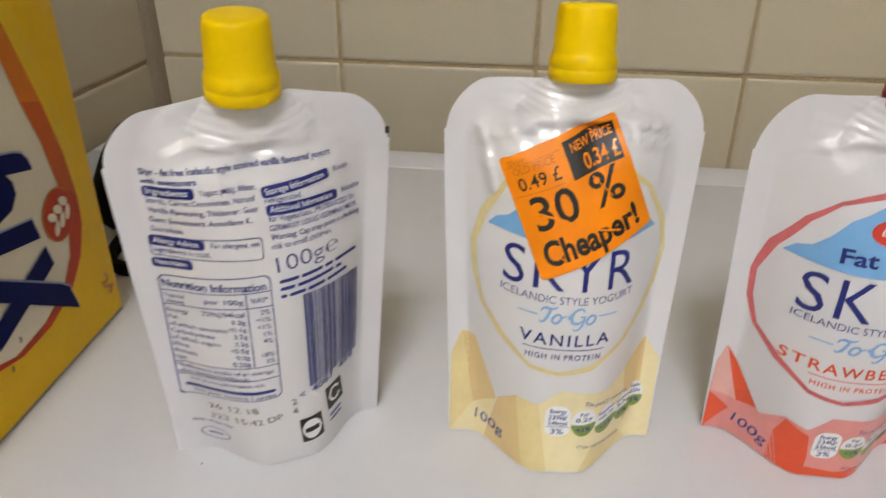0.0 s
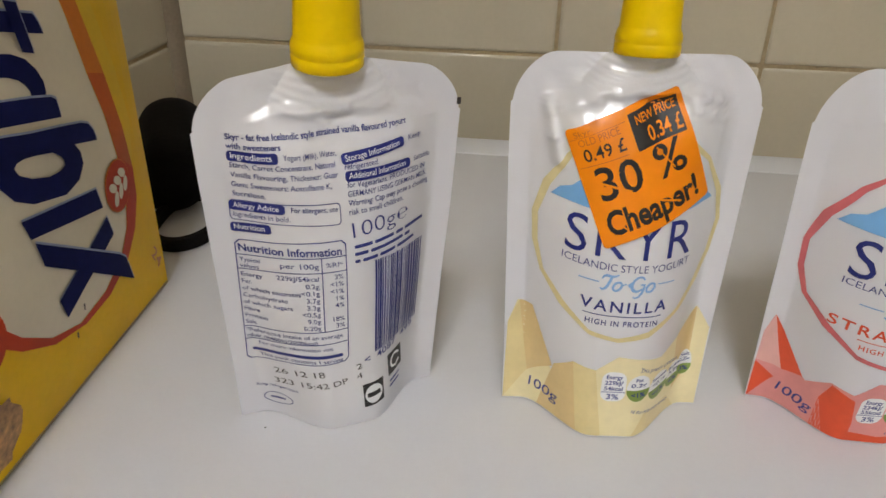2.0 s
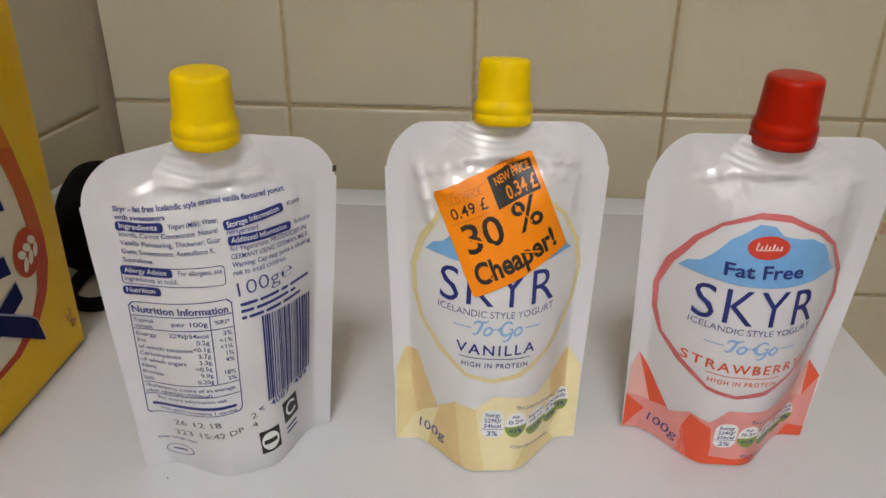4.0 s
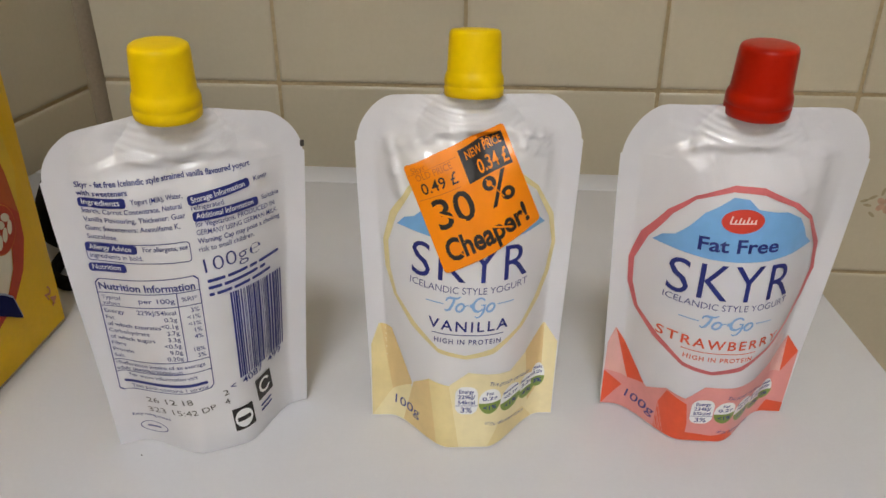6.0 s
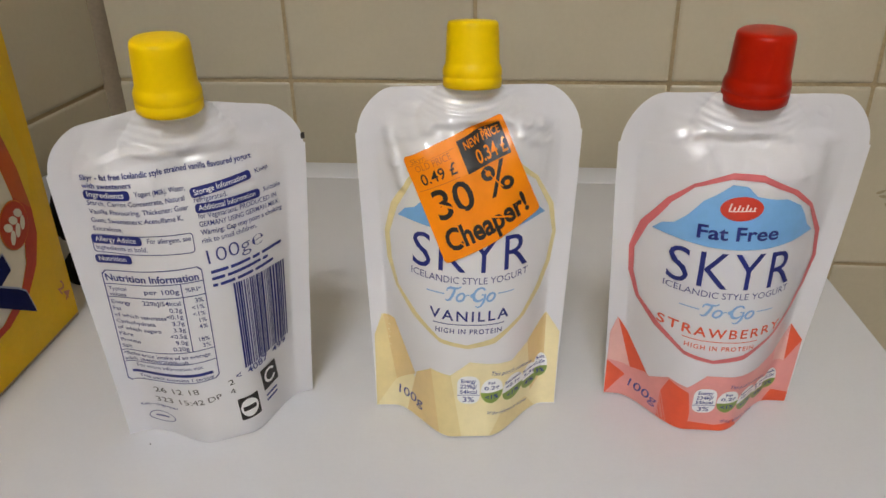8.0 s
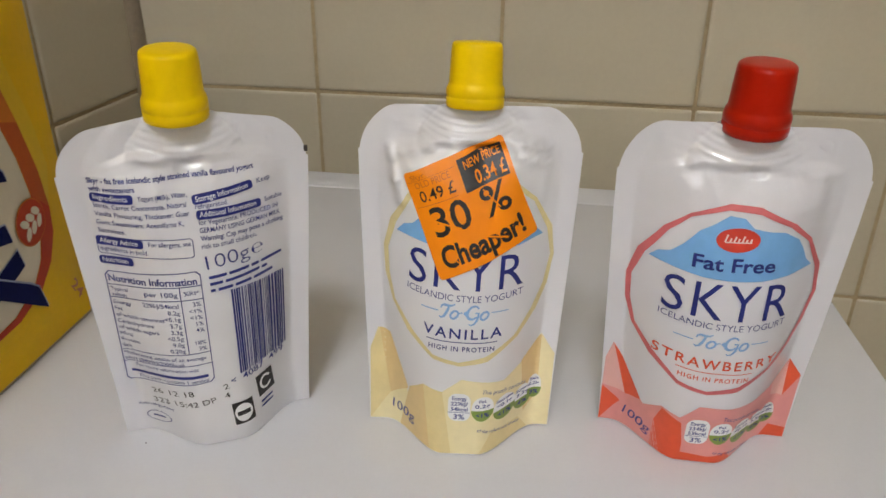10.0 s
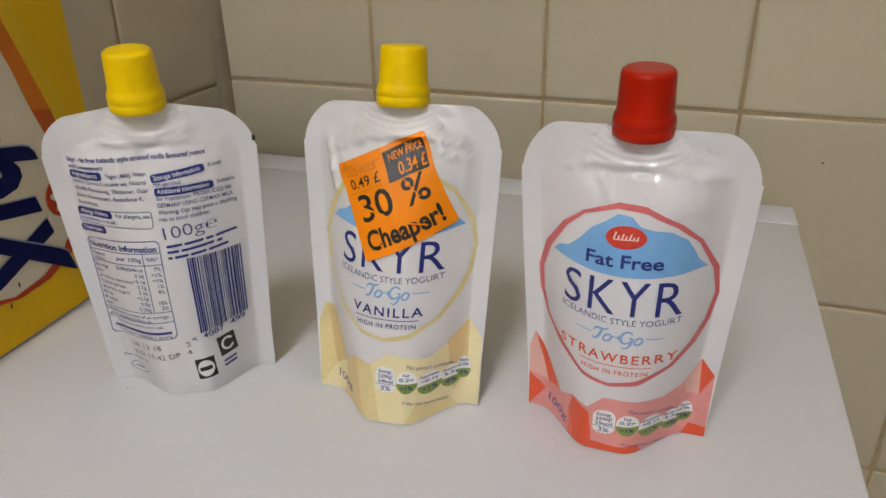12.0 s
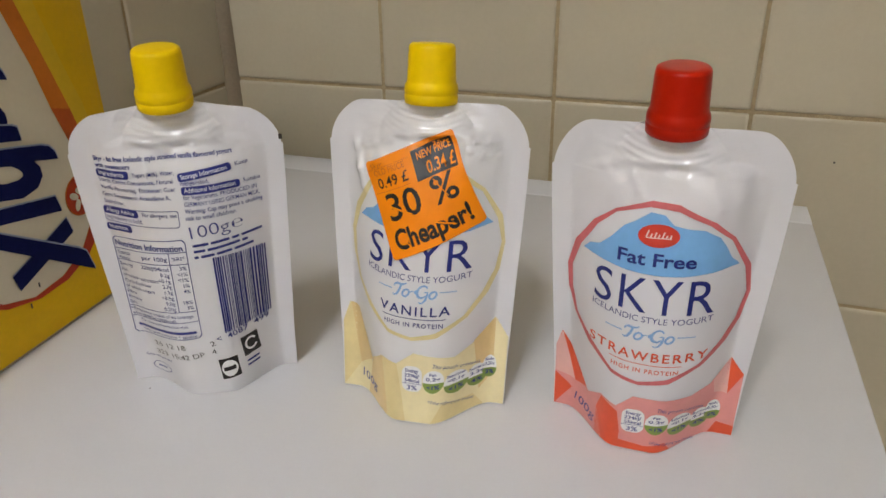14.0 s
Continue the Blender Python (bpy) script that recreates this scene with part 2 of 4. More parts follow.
for low, high in zip(rows, rows[1:]):
    for k in range(7):
        bm.faces.new((low[k], low[k + 1], high[k + 1], high[k]))
tagged(part("trim", bm, SEALANT, smooth=True), "grey-brown sealant bead in the tiled corner", "sealant bead", kind="structure")

# ---- appliance with its white top ----
appliance = tagged(new("fridge"), "white low fridge with a smooth enamel top", "fridge")
XA, XB, YA, YB = -0.288, 0.1997, 0.03, 0.5085
TRIM_Y = 0.478


def slanted(bm):
    """The right edge runs a little inwards to the back."""
    for v in bm.verts:
        if v.co.x > 0:
            v.co.x += (YB - v.co.y) * 0.0215
    return bm


part("top_panel", slanted(box_bm((XA, YA, -0.030), (XB, TRIM_Y, 0.0), 0.0012, 3)), LAMINATE, appliance, "white enamel top", True)
part("rear_trim", slanted(box_bm((XA, TRIM_Y + 0.0003, -0.030), (XB, YB, 0.0001), 0.0010, 3)), TRIM_WHITE, appliance, "white plastic rear trim strip", True)
part("body", box_bm((XA + 0.004, YA + 0.012, Z_FLOOR + 0.03), (XB - 0.016, YB - 0.004, -0.0302), 0.003), BODY_WHITE, appliance)
for x in (XA + 0.04, XB - 0.06):
    for y in (YA + 0.05, YB - 0.05):
        foot = lathe([(0.018, Z_FLOOR), (0.018, Z_FLOOR + 0.02), (0.012, Z_FLOOR + 0.031)], 20)
        bmesh.ops.translate(foot, verts=foot.verts, vec=(x, y, 0))
        part("foot", foot, BLACK_CASE, appliance)

# ---- pouches ----
SEAL, TALL, SHOULDER = 0.0065, 0.1205, 0.1045


def half_width(v):
    if v <= SHOULDER:
        return interp(v, [0, 0.02, 0.035, 0.053, 0.07, 0.09, SHOULDER], [0.0340, 0.0345, 0.0352, 0.0360, 0.0368, 0.0377, 0.0381])
    q = min(1.0, (v - SHOULDER) / (TALL - SHOULDER))
    return 0.0255 + 0.0120 * (1 - q**1.7) ** (1 / 1.7)


def smooth_step(a, b, x):
    q = min(1.0, max(0.0, (x - a) / (b - a)))
    return q * q * (3 - 2 * q)


class Pouch:
    """The shape of one stand-up pouch: x across, v up, y to the back; lean tips its top to the front."""

    def __init__(self, lean, fullness, seed, skew=0.0, tilt=0.0, creases=(), crown=(0.0, 0.0)):
        self.creases, self.crown = creases, crown
        self.lean, self.fullness, self.seed, self.skew, self.tilt = lean, fullness, seed, skew, tilt

    def swell(self, x, v, side):
        h = max(half_width(v) - SEAL, 0.004)
        r = min(1.0, abs(x) / h)
        b = 0.0168 * (1 - min(1.0, max(0.0, v - 0.028) / 0.0885) ** 3) ** 1.25
        p = interp(v, [0, 0.03, 0.09, 0.1195], [2.6, 2.4, 2.2, 2.0])
        dome = (1 - r**p) ** 1.3
        bell = 1 - smooth_step(0.006, 0.0285, abs(x - self.skew * (1 - v / 0.06)))
        mix = smooth_step(0.0, 0.05, v)
        reach = interp(v, [0.1065, 0.113, 0.1205], [0.0180, 0.0170, 0.0105])
        spout = 0.0036 * max(0.0, 1 - (x / reach) ** 2) ** 0.8 * smooth_step(0.1060, 0.1100, v)
        return self.fullness * (b if side < 0 else 0.8 * b) * (bell * (1 - mix) + dome * mix) + spout

    def wrinkle(self, x, v, side):
        h = max(half_width(v) - SEAL, 0.004)
        inner = 1 - smooth_step(0.72, 1.0, abs(x) / h)
        s = self.seed
        w = 0.0011 * noise.noise((x * 45 + s, v * 26, s + side)) * inner * smooth_step(0.0, 0.012, v)
        w += 0.0005 * noise.noise((x * 130 + s, v * 80, s + 5 + side)) * inner * smooth_step(0.06, 0.1, v)
        # the shoulder of the filling, dipping to a fold under the spout, then fine pleats above it
        off = abs(x - 0.003 * math.sin(s))
        rim = 0.1052 + 0.24 * min(off, 0.014) - 0.30 * max(0.0, off - 0.018) + 0.0012 * noise.noise((s, x * 70, 3))
        patch = 0.75 + 0.8 * noise.noise((x * 90, s, 9))
        w += 0.0016 * patch * (1 - smooth_step(rim - 0.0002, rim + 0.0028, v)) * smooth_step(0.072, 0.101, v) * (1 - smooth_step(0.021, 0.029, abs(x)))
        pleats = smooth_step(rim, rim + 0.003, v) * (1 - smooth_step(0.1150, 0.1185, v)) * (1 - smooth_step(0.014, 0.027, abs(x)))
        bent = v - 0.20 * abs(x) + 0.0022 * noise.noise((x * 50, s, v * 60))
        w += 0.35 * pleats * (0.00085 * noise.noise((x * 20 + s, bent * 300, s)) + 0.00040 * noise.noise((x * 60 - s, bent * 620, s + 2)))
        # ribs of the welded spout foot
        ribs = smooth_step(0.1085, 0.1100, v) * (1 - smooth_step(0.0125, 0.0185, abs(x)))
        w += ribs * 0.00012 * math.cos(2 * math.pi * (v + 0.00012 * s - 0.35 * x * x / 0.02) / 0.0023)
        # the hollow between the spout foot and the filling
        hollow = v - 0.1068 - 0.10 * abs(x) - 0.0006 * noise.noise((s, x * 80, 6))
        w += 0.0011 * math.exp(-(((abs(x) - 0.0155) / 0.0065) ** 2) - ((v - 0.0995) / 0.0055) ** 2)
        w -= 0.0005 * math.exp(-((hollow / 0.0013) ** 2)) * (1 - smooth_step(0.010, 0.020, abs(x)))
        top = smooth_step(0.082, 0.100, v) * (1 - smooth_step(0.114, 0.119, v)) * (1 - smooth_step(0.024, 0.033, abs(x)))
        w += top * (0.0009 * (0.3 - abs(noise.noise((x * 75 + s, v * 55, s + 11)))) + 0.0004 * (0.3 - abs(noise.noise((x * 170 + s, v * 130, s + 13)))))
        if side < 0 and v > 0.07:
            for x0, v0, x1, v1, tall in self.creases:
                dx, dv = (x1 - x0) / 1000, (v1 - v0) / 1000
                q = ((x - x0 / 1000) * dx + (v - v0 / 1000) * dv) / (dx * dx + dv * dv)
                if -0.4 < q < 1.4:
                    c = min(1.0, max(0.0, q))
                    d = math.hypot(x - x0 / 1000 - c * dx, v - v0 / 1000 - c * dv)
                    w += 1.5 * tall / 1000 * math.exp(-((d / 0.0017) ** 2)) * (0.7 + 0.6 * noise.noise((q * 3, s, x0)))
        # slack of the flat seals
        edge = smooth_step(0.8, 1.0, abs(x) / half_width(v))
        w += side * -0.0008 * edge * noise.noise((s + 7, v * 30, 1 if x > 0 else -1)) * smooth_step(0.0, 0.02, v)
        return w

    def at(self, x, v, lift=0.0, side=-1):
        y = -self.lean * v + side * (self.swell(x, v, side) + self.wrinkle(x, v, side) + lift)
        if side > 0:
            y += 0.00025
        rise = (self.crown[0] - self.crown[1] * min(1.0, abs(x) / 0.0255)) * smooth_step(0.107, 0.1205, v)
        return (x + self.tilt * v, y, v + rise)

    def sheet(self, side, nx=130, nv=270):
        bm = bmesh.new()
        grid = []
        for j in range(nv + 1):
            v = TALL * j / nv
            h = half_width(v)
            grid.append([bm.verts.new(self.at(h * (2 * i / nx - 1), v, 0.0, side)) for i in range(nx + 1)])
        for low, high in zip(grid, grid[1:]):
            for i in range(nx):
                quad = (low[i], low[i + 1], high[i + 1], high[i])
                bm.faces.new(quad if side < 0 else tuple(reversed(quad)))
        return bm

    def filling(self, nx=44, nv=60):
        """The yogurt inside, a closed body just behind the film."""
        bm = bmesh.new()
        sheets = []
        for side in (-1, 1):
            grid = []
            for j in range(nv + 1):
                row = []
                for i in range(nx + 1):
                    u = 2 * i / nx - 1
                    full = 0.1015 + 0.0035 * math.sin(2.6 * abs(u)) + 0.0015 * noise.noise((self.seed, u * 3, 4))
                    v = 0.006 + (full - 0.006) * j / nv
                    x = (half_width(v) - SEAL) * 0.95 * u
                    row.append(bm.verts.new(self.at(x, v, -0.00035, side)))
                grid.append(row)
            for low, high in zip(grid, grid[1:]):
                for i in range(nx):
                    quad = (low[i], low[i + 1], high[i + 1], high[i])
                    bm.faces.new(quad if side < 0 else tuple(reversed(quad)))
            sheets.append(grid)
        front, back = sheets
        rim = lambda g: [g[0][i] for i in range(nx)] + [g[j][nx] for j in range(nv)] + [g[nv][i] for i in range(nx, 0, -1)] + [g[j][0] for j in range(nv, 0, -1)]
        a, b = rim(front), rim(back)
        for k in range(len(a)):
            n = (k + 1) % len(a)
            bm.faces.new((a[n], a[k], b[k], b[n]))
        return bm

    def gusset(self, nx=60):
        """The folded foot between the two panels."""
        bm = bmesh.new()
        rows = []
        for i in range(nx + 1):
            x = 0.0340 * (2 * i / nx - 1)
            front, back = self.at(x, 0.0, 0.0, -1)[1], self.at(x, 0.0, 0.0, 1)[1]
            span = abs(back - front)
            rows.append([bm.verts.new((x, front + (back - front) * q / 6, 0.0003 + 0.25 * span * math.sin(math.pi * q / 6) ** 2)) for q in range(7)])
        for a, b in zip(rows, rows[1:]):
            for q in range(6):
                bm.faces.new((a[q], a[q + 1], b[q + 1], b[q]))
        return bm


def lay(bm, pouch, lift, longest=0.0015):
    """Cuts a flat drawing in (x, v) metres into small pieces and lays it on the front of a pouch."""
    bmesh.ops.triangulate(bm, faces=list(bm.faces))
    for _ in range(5):
        long = [e for e in bm.edges if e.calc_length() > longest]
        if not long:
            break
        bmesh.ops.subdivide_edges(bm, edges=long, cuts=1)
        bmesh.ops.triangulate(bm, faces=[f for f in bm.faces if len(f.verts) > 3])
    for v in bm.verts:
        v.co = pouch.at(v.co.x, v.co.y, lift)
    return bm


def polygon(points):
    """A flat drawing from corners in millimetres."""
    bm = bmesh.new()
    bm.faces.new([bm.verts.new((x / 1000, y / 1000, 0)) for x, y in points])
    return bm


def band(outer, inner, closed=True):
    bm = bmesh.new()
    a = [bm.verts.new((x / 1000, y / 1000, 0)) for x, y in outer]
    b = [bm.verts.new((x / 1000, y / 1000, 0)) for x, y in inner]
    n = len(a)
    for k in range(n if closed else n - 1):
        bm.faces.new((a[k], a[(k + 1) % n], b[(k + 1) % n], b[k]))
    return bm


def oval(cx, cy, rx, ry, turn=0.0, steps=28, low=0.0, high=360.0):
    c, s = math.cos(radians(turn)), math.sin(radians(turn))
    out = []
    full = high - low >= 360
    for k in range(steps if full else steps + 1):
        a = radians(low + (high - low) * k / steps)
        x, y = rx * math.cos(a), ry * math.sin(a)
        out.append((cx + c * x - s * y, cy + s * x + c * y))
    return out


def bar(x0, y0, x1, y1, width):
    dx, dy = x1 - x0, y1 - y0
    n = math.hypot(dx, dy)
    px, py = -dy / n * width / 2, dx / n * width / 2
    return [(x0 - px, y0 - py), (x1 - px, y1 - py), (x1 + px, y1 + py), (x0 + px, y0 + py)]


def rounded(x0, y0, x1, y1, r, steps=5):
    out = []
    for cx, cy, a0 in ((x1 - r, y0 + r, -90), (x1 - r, y1 - r, 0), (x0 + r, y1 - r, 90), (x0 + r, y0 + r, 180)):
        out += [(cx + r * math.cos(radians(a0 + 90 * k / steps)), cy + r * math.sin(radians(a0 + 90 * k / steps))) for k in range(steps + 1)]
    return out


def turned(points, degrees, about):
    c, s = math.cos(radians(degrees)), math.sin(radians(degrees))
    return [(about[0] + c * (x - about[0]) - s * (y - about[1]), about[1] + s * (x - about[0]) + c * (y - about[1])) for x, y in points]


def words(text, x, y, height, width=0.0, align="LEFT", turn=0.0, bold=0.0, slant=0.0, spacing=1.0, sag=0.0):
    """A flat drawing of a line of writing in millimetres: x, y its foot at the left (or centre), height of its capitals, width when fixed."""
    curve = bpy.data.curves.new("writing", "FONT")
    curve.body, curve.size, curve.offset, curve.shear, curve.space_character = text, 1.0, bold, slant, spacing
    curve.resolution_u = 3
    ob = bpy.data.objects.new("writing", curve)
    scene.collection.objects.link(ob)
    mesh = ob.evaluated_get(bpy.context.evaluated_depsgraph_get()).to_mesh()
    bm = bmesh.new()
    bm.from_mesh(mesh)
    bpy.data.objects.remove(ob)
    bpy.data.curves.remove(curve)
    xs = [v.co.x for v in bm.verts]
    low, high = min(xs), max(xs)
    sy = height / 0.70
    sx = width / (high - low) if width else sy
    full = (high - low) * sx
    start = {"LEFT": 0.0, "CENTER": -full / 2, "RIGHT": -full}[align]
    c, s = math.cos(radians(turn)), math.sin(radians(turn))
    for v in bm.verts:
        px, py = start + (v.co.x - low) * sx, v.co.y * sy
        if sag:
            q = (px - start) / max(full, 1e-6) * 2 - 1
            py -= sag * (1 - q * q)
        v.co = ((x + c * px - s * py) / 1000, (y + s * px + c * py) / 1000, 0)
    bmesh.ops.remove_doubles(bm, verts=bm.verts, dist=1e-7)
    return bm


CAP_PROFILE = [(0.0091, 0.0), (0.0096, 0.0005), (0.00972, 0.0031), (0.00950, 0.0034), (0.00950, 0.0038), (0.00972, 0.0041), (0.00968, 0.0057), (0.0094, 0.0068), (0.0090, 0.0075),
               (0.00882, 0.0081), (0.00875, 0.0093), (0.0084, 0.0176), (0.0083, 0.0195), (0.0080, 0.0205), (0.0073, 0.0210), (0.0055, 0.0212), (0.0020, 0.0212)]


def pouch_thing(place, yaw, lean, fullness, seed, cap_material, label, skew=0.0, tilt=0.0, cap_x=0.0, creases=(), crown=(0.0, 0.0), cap_z=0.1180, inside=YOGURT):
    thing = tagged(new("yogurt_pouch"), label, "yogurt pouch", "yogurt pouches on the white top")
    thing.matrix_world = pose(place[0], place[1], 0.0003, 0, 0, yaw)
    shape = Pouch(lean, fullness, seed, skew, tilt, creases, crown)
    front = part("front_panel", shape.sheet(-1), FILM, thing, "glossy white film with printed artwork", True)
    part("back_panel", shape.sheet(1), FILM, thing, "glossy white film", True)
    part("gusset", shape.gusset(), FILM, thing, "folded white film foot", True)
    part("filling", shape.filling(), inside, thing, "thick creamy yogurt inside the film", True)
    tip = math.degrees(math.atan(lean))
    axis = Matrix.Translation((cap_x + tilt * cap_z, -lean * cap_z, cap_z)) @ pose(0, 0, 0, tip, math.degrees(math.atan(tilt)), 0)
    spout = lathe([(0.0050, -0.004), (0.0058, -0.001), (0.0070, 0.0012)], 32)
    bmesh.ops.scale(spout, verts=spout.verts, vec=(1.25, 0.6, 1))
    bmesh.ops.transform(spout, matrix=axis, verts=spout.verts)
    part("spout", spout, SPOUT, thing, "milky plastic spout", True)
    cap = lathe(CAP_PROFILE, 72, lambda a, z: 0.00004 * math.cos(36 * a) if 0.0082 < z < 0.018 else 0.0)
    bmesh.ops.transform(cap, matrix=axis, verts=cap.verts)
    part("cap", cap, cap_material, thing, "screw cap", True)
    return thing, shape, front


LIFT = (0.00019, 0.00027, 0.00035, 0.00043)


def ink(front, shape, name, bm, mat, layer=0, label="", longest=0.0015):
    return part(name, lay(bm, shape, LIFT[layer], longest), mat, front, label, True)


def edge_clip(points):
    """Keeps print inside the outline of the pouch."""
    return [(max(-1000 * half_width(y / 1000) + 0.2, min(1000 * half_width(y / 1000) - 0.2, x)), max(0.3, y)) for x, y in points]


def wobble_ring(cx, cy, rx, ry, corners, seed, thin, thick):
    """A hand-cut ring of straight facets with uneven width."""
    rng = random.Random(seed)
    outer, inner = [], []
    for k in range(corners):
        a = 2 * math.pi * (k + 0.3 * rng.random()) / corners
        w = thin + (thick - thin) * rng.random()
        q = 1 + 0.02 * (rng.random() - 0.5)
        outer.append((cx + rx * q * math.cos(a), cy + ry * q * math.sin(a)))
        inner.append((cx + (rx * q - w) * math.cos(a + 0.06 * (rng.random() - 0.5)), cy + (ry * q - w) * math.sin(a)))
    return band(outer, inner)


def stroke(points, widths):
    """A brush stroke along points in millimetres, its width changing on the way."""
    sides = ([], [])
    for k, (x, y) in enumerate(points):
        (x0, y0), (x1, y1) = points[max(k - 1, 0)], points[min(k + 1, len(points) - 1)]
        n = math.hypot(x1 - x0, y1 - y0)
        w = interp(k / (len(points) - 1), [q / (len(widths) - 1) for q in range(len(widths))], widths) / 2
        sides[0].append((x - (y1 - y0) / n * w, y + (x1 - x0) / n * w))
        sides[1].append((x + (y1 - y0) / n * w, y - (x1 - x0) / n * w))
    return band(sides[0], sides[1], False)


def script_strokes():
    """The words "To Go" in a brush script."""
    yield stroke([(-8.0, 3.4), (-7.8, 4.3), (-7.0, 4.7), (-5.8, 4.5), (-4.4, 4.6), (-3.4, 5.2)], (0.4, 0.9, 0.8, 0.4))
    yield stroke([(-5.3, 4.6), (-5.5, 3.2), (-5.8, 1.8), (-6.3, 0.6), (-7.1, 0.1), (-7.9, 0.5)], (0.7, 1.0, 0.9, 0.3))
    yield band(oval(-2.9, 1.5, 1.6, 1.75, -20, 20), oval(-2.9, 1.5, 0.75, 1.1, -30, 20))
    yield stroke([(-1.5, 2.0), (-0.7, 2.4), (-0.1, 2.3)], (0.5, 0.3))
    yield stroke(oval(2.5, 2.6, 1.9, 2.3, -8, 20, 45, 330), (0.5, 0.8, 1.0, 0.6))
    yield stroke([(3.2, 2.5), (4.4, 2.5), (4.5, 1.2), (4.3, -0.2), (3.7, -1.4), (2.7, -1.9), (1.9, -1.4)], (0.4, 0.8, 0.9, 0.6, 0.3))
    yield band(oval(6.6, 1.5, 1.6, 1.75, -20, 20), oval(6.6, 1.5, 0.75, 1.1, -30, 20))


def front_artwork(front, shape, flavour, ring, ring_at, foot, foot_ink, facets, flavour_ink, energy, shift, turn, flavour_width, lines, name_high, values_at, weight_at):
    """The printed face of a pouch: ring, blue hill, name, flavour, hills at the foot and the panel of values. lines: heights of the rows of writing."""
    sx, sy = shift
    c, s = math.cos(radians(turn)), math.sin(radians(turn))

    def put(name, bm, mat, layer=0, label=""):
        for v in bm.verts:
            x, y = v.co.x, v.co.y - 0.062
            v.co = (c * x - s * y + sx / 1000, s * x + c * y + 0.062 + sy / 1000, 0)
        return ink(front, shape, name, bm, mat, layer, label)

    ink(front, shape, "ring", wobble_ring(*ring_at, 19, 4, 1.2, 2.4), ring, 1)
    hill = [(-25.2, 75.6), (-22.8, 78.6), (-19.5, 79.8), (-16.0, 83.4), (-12.0, 88.4), (-8.5, 90.6), (-4.0, 94.0), (0.5, 93.6), (3.5, 90.8), (9.0, 90.0), (13.0, 89.8),
            (18.0, 87.2), (20.5, 83.5), (22.5, 79.5), (25.4, 76.6), (18.0, 74.8), (9.0, 73.8), (0.0, 73.6), (-9.0, 73.9), (-18.0, 74.8)]
    put("hill", polygon(hill), SKY_BLUE, 0)
    put("badge", polygon(oval(-0.7, 86.9, 6.5, 3.8, 3)), BADGE_RED, 1, "small red oval badge")
    for x0, high in ((-4.6, 2.3), (-3.2, 1.3), (-2.0, 1.9), (-0.8, 1.3), (0.4, 2.1), (1.6, 1.2), (2.8, 1.4)):
        put("badge_mark", polygon(bar(x0, 86.2, x0 + 0.3 * high, 86.2 + high, 0.5)), BADGE_PALE, 2)
    put("badge_mark", polygon(bar(-4.6, 86.1, 3.4, 86.4, 0.35)), BADGE_PALE, 2)
    name_y, style_y, togo_y, flavour_y, rule_y, protein_y = lines
    put("lettering", words("Fat Free", -0.4, 76.8, 4.4, 25.0, "CENTER", bold=0.02), NAVY, 2)
    put("lettering", words("SKYR", 0.0, name_y, name_high, 39.4, "CENTER", spacing=1.12, bold=-0.002), NAVY, 1)
    put("lettering", words("ICELANDIC STYLE YOGURT", 0.0, style_y, 2.3, 40.0, "CENTER", bold=-0.006, sag=0.5), INK, 1)
    for bm in script_strokes():
        for v in bm.verts:
            v.co = (v.co.x + 0.18 * v.co.y + math.copysign(0.0004, v.co.x - 0.0002), v.co.y + (togo_y + 0.4) / 1000, 0)
        put("lettering", bm, TOGO_BLUE, 1)
    for x0, x1 in ((-14.6, -8.6), (9.6, 15.4)):
        put("rule", polygon(bar(x0, togo_y + 2.9, x1, togo_y + 2.7, 0.35)), TOGO_BLUE, 1)
    put("lettering", words(flavour, 0.2, flavour_y, 3.6, flavour_width, "CENTER", spacing=1.25, bold=0.012, sag=0.4), flavour_ink, 1)
    put("rule", polygon(bar(-12.2, rule_y, 12.4, rule_y, 0.28)), flavour_ink, 1)
    put("lettering", words("HIGH IN PROTEIN", 0.2, protein_y, 1.75, 22.8, "CENTER", spacing=1.2, bold=0.014), flavour_ink, 1)
    ink(front, shape, "foot_hill", polygon(edge_clip(foot + [(34.2, 0.4), (26, 0.4), (13, 0.4), (0, 0.4), (-13, 0.4), (-26, 0.4), (-34.2, 0.4)])), foot_ink, 0)
    for pts, mat in facets:
        ink(front, shape, "facet", polygon(edge_clip(pts)), mat, 1, "", 0.0011)
    ink(front, shape, "lettering", words("100g", *weight_at[:2], 3.9, 9.0, turn=weight_at[2], bold=0.004), INK, 2)
    # panel of values
    vx, vy = values_at
    ink(front, shape, "lettering", words("This pouch contains", vx + 7.8, vy + 5.6, 1.5, 16.5, turn=-16), INK, 2)
    ink(front, shape, "value_tag", polygon(rounded(vx - 4.0, vy - 5.5, vx + 4.0, vy + 5.5, 3.0)), WHITE_PRINT, 2)
    for k, line in enumerate(("Energy", *energy)):
        ink(front, shape, "lettering", words(line, vx, vy + 2.9 - 2.15 * k, 1.5, 5.2 if k == 0 else 6.0, "CENTER", bold=0.022), INK, 3)
    ink(front, shape, "rule", polygon(bar(vx - 3.9, vy - 2.0, vx + 3.9, vy - 2.0, 0.22)), INK, 3)
    ink(front, shape, "lettering", words("3%", vx, vy - 4.7, 2.0, 4.0, "CENTER", bold=0.015), INK, 3)
    tags = (("Fat", "0.2g", "<1%"), ("Saturates", "<0.1g", "<1%"), ("Sugars", "3.3g", "4%"), ("Salt", "0.20g", "3%"))
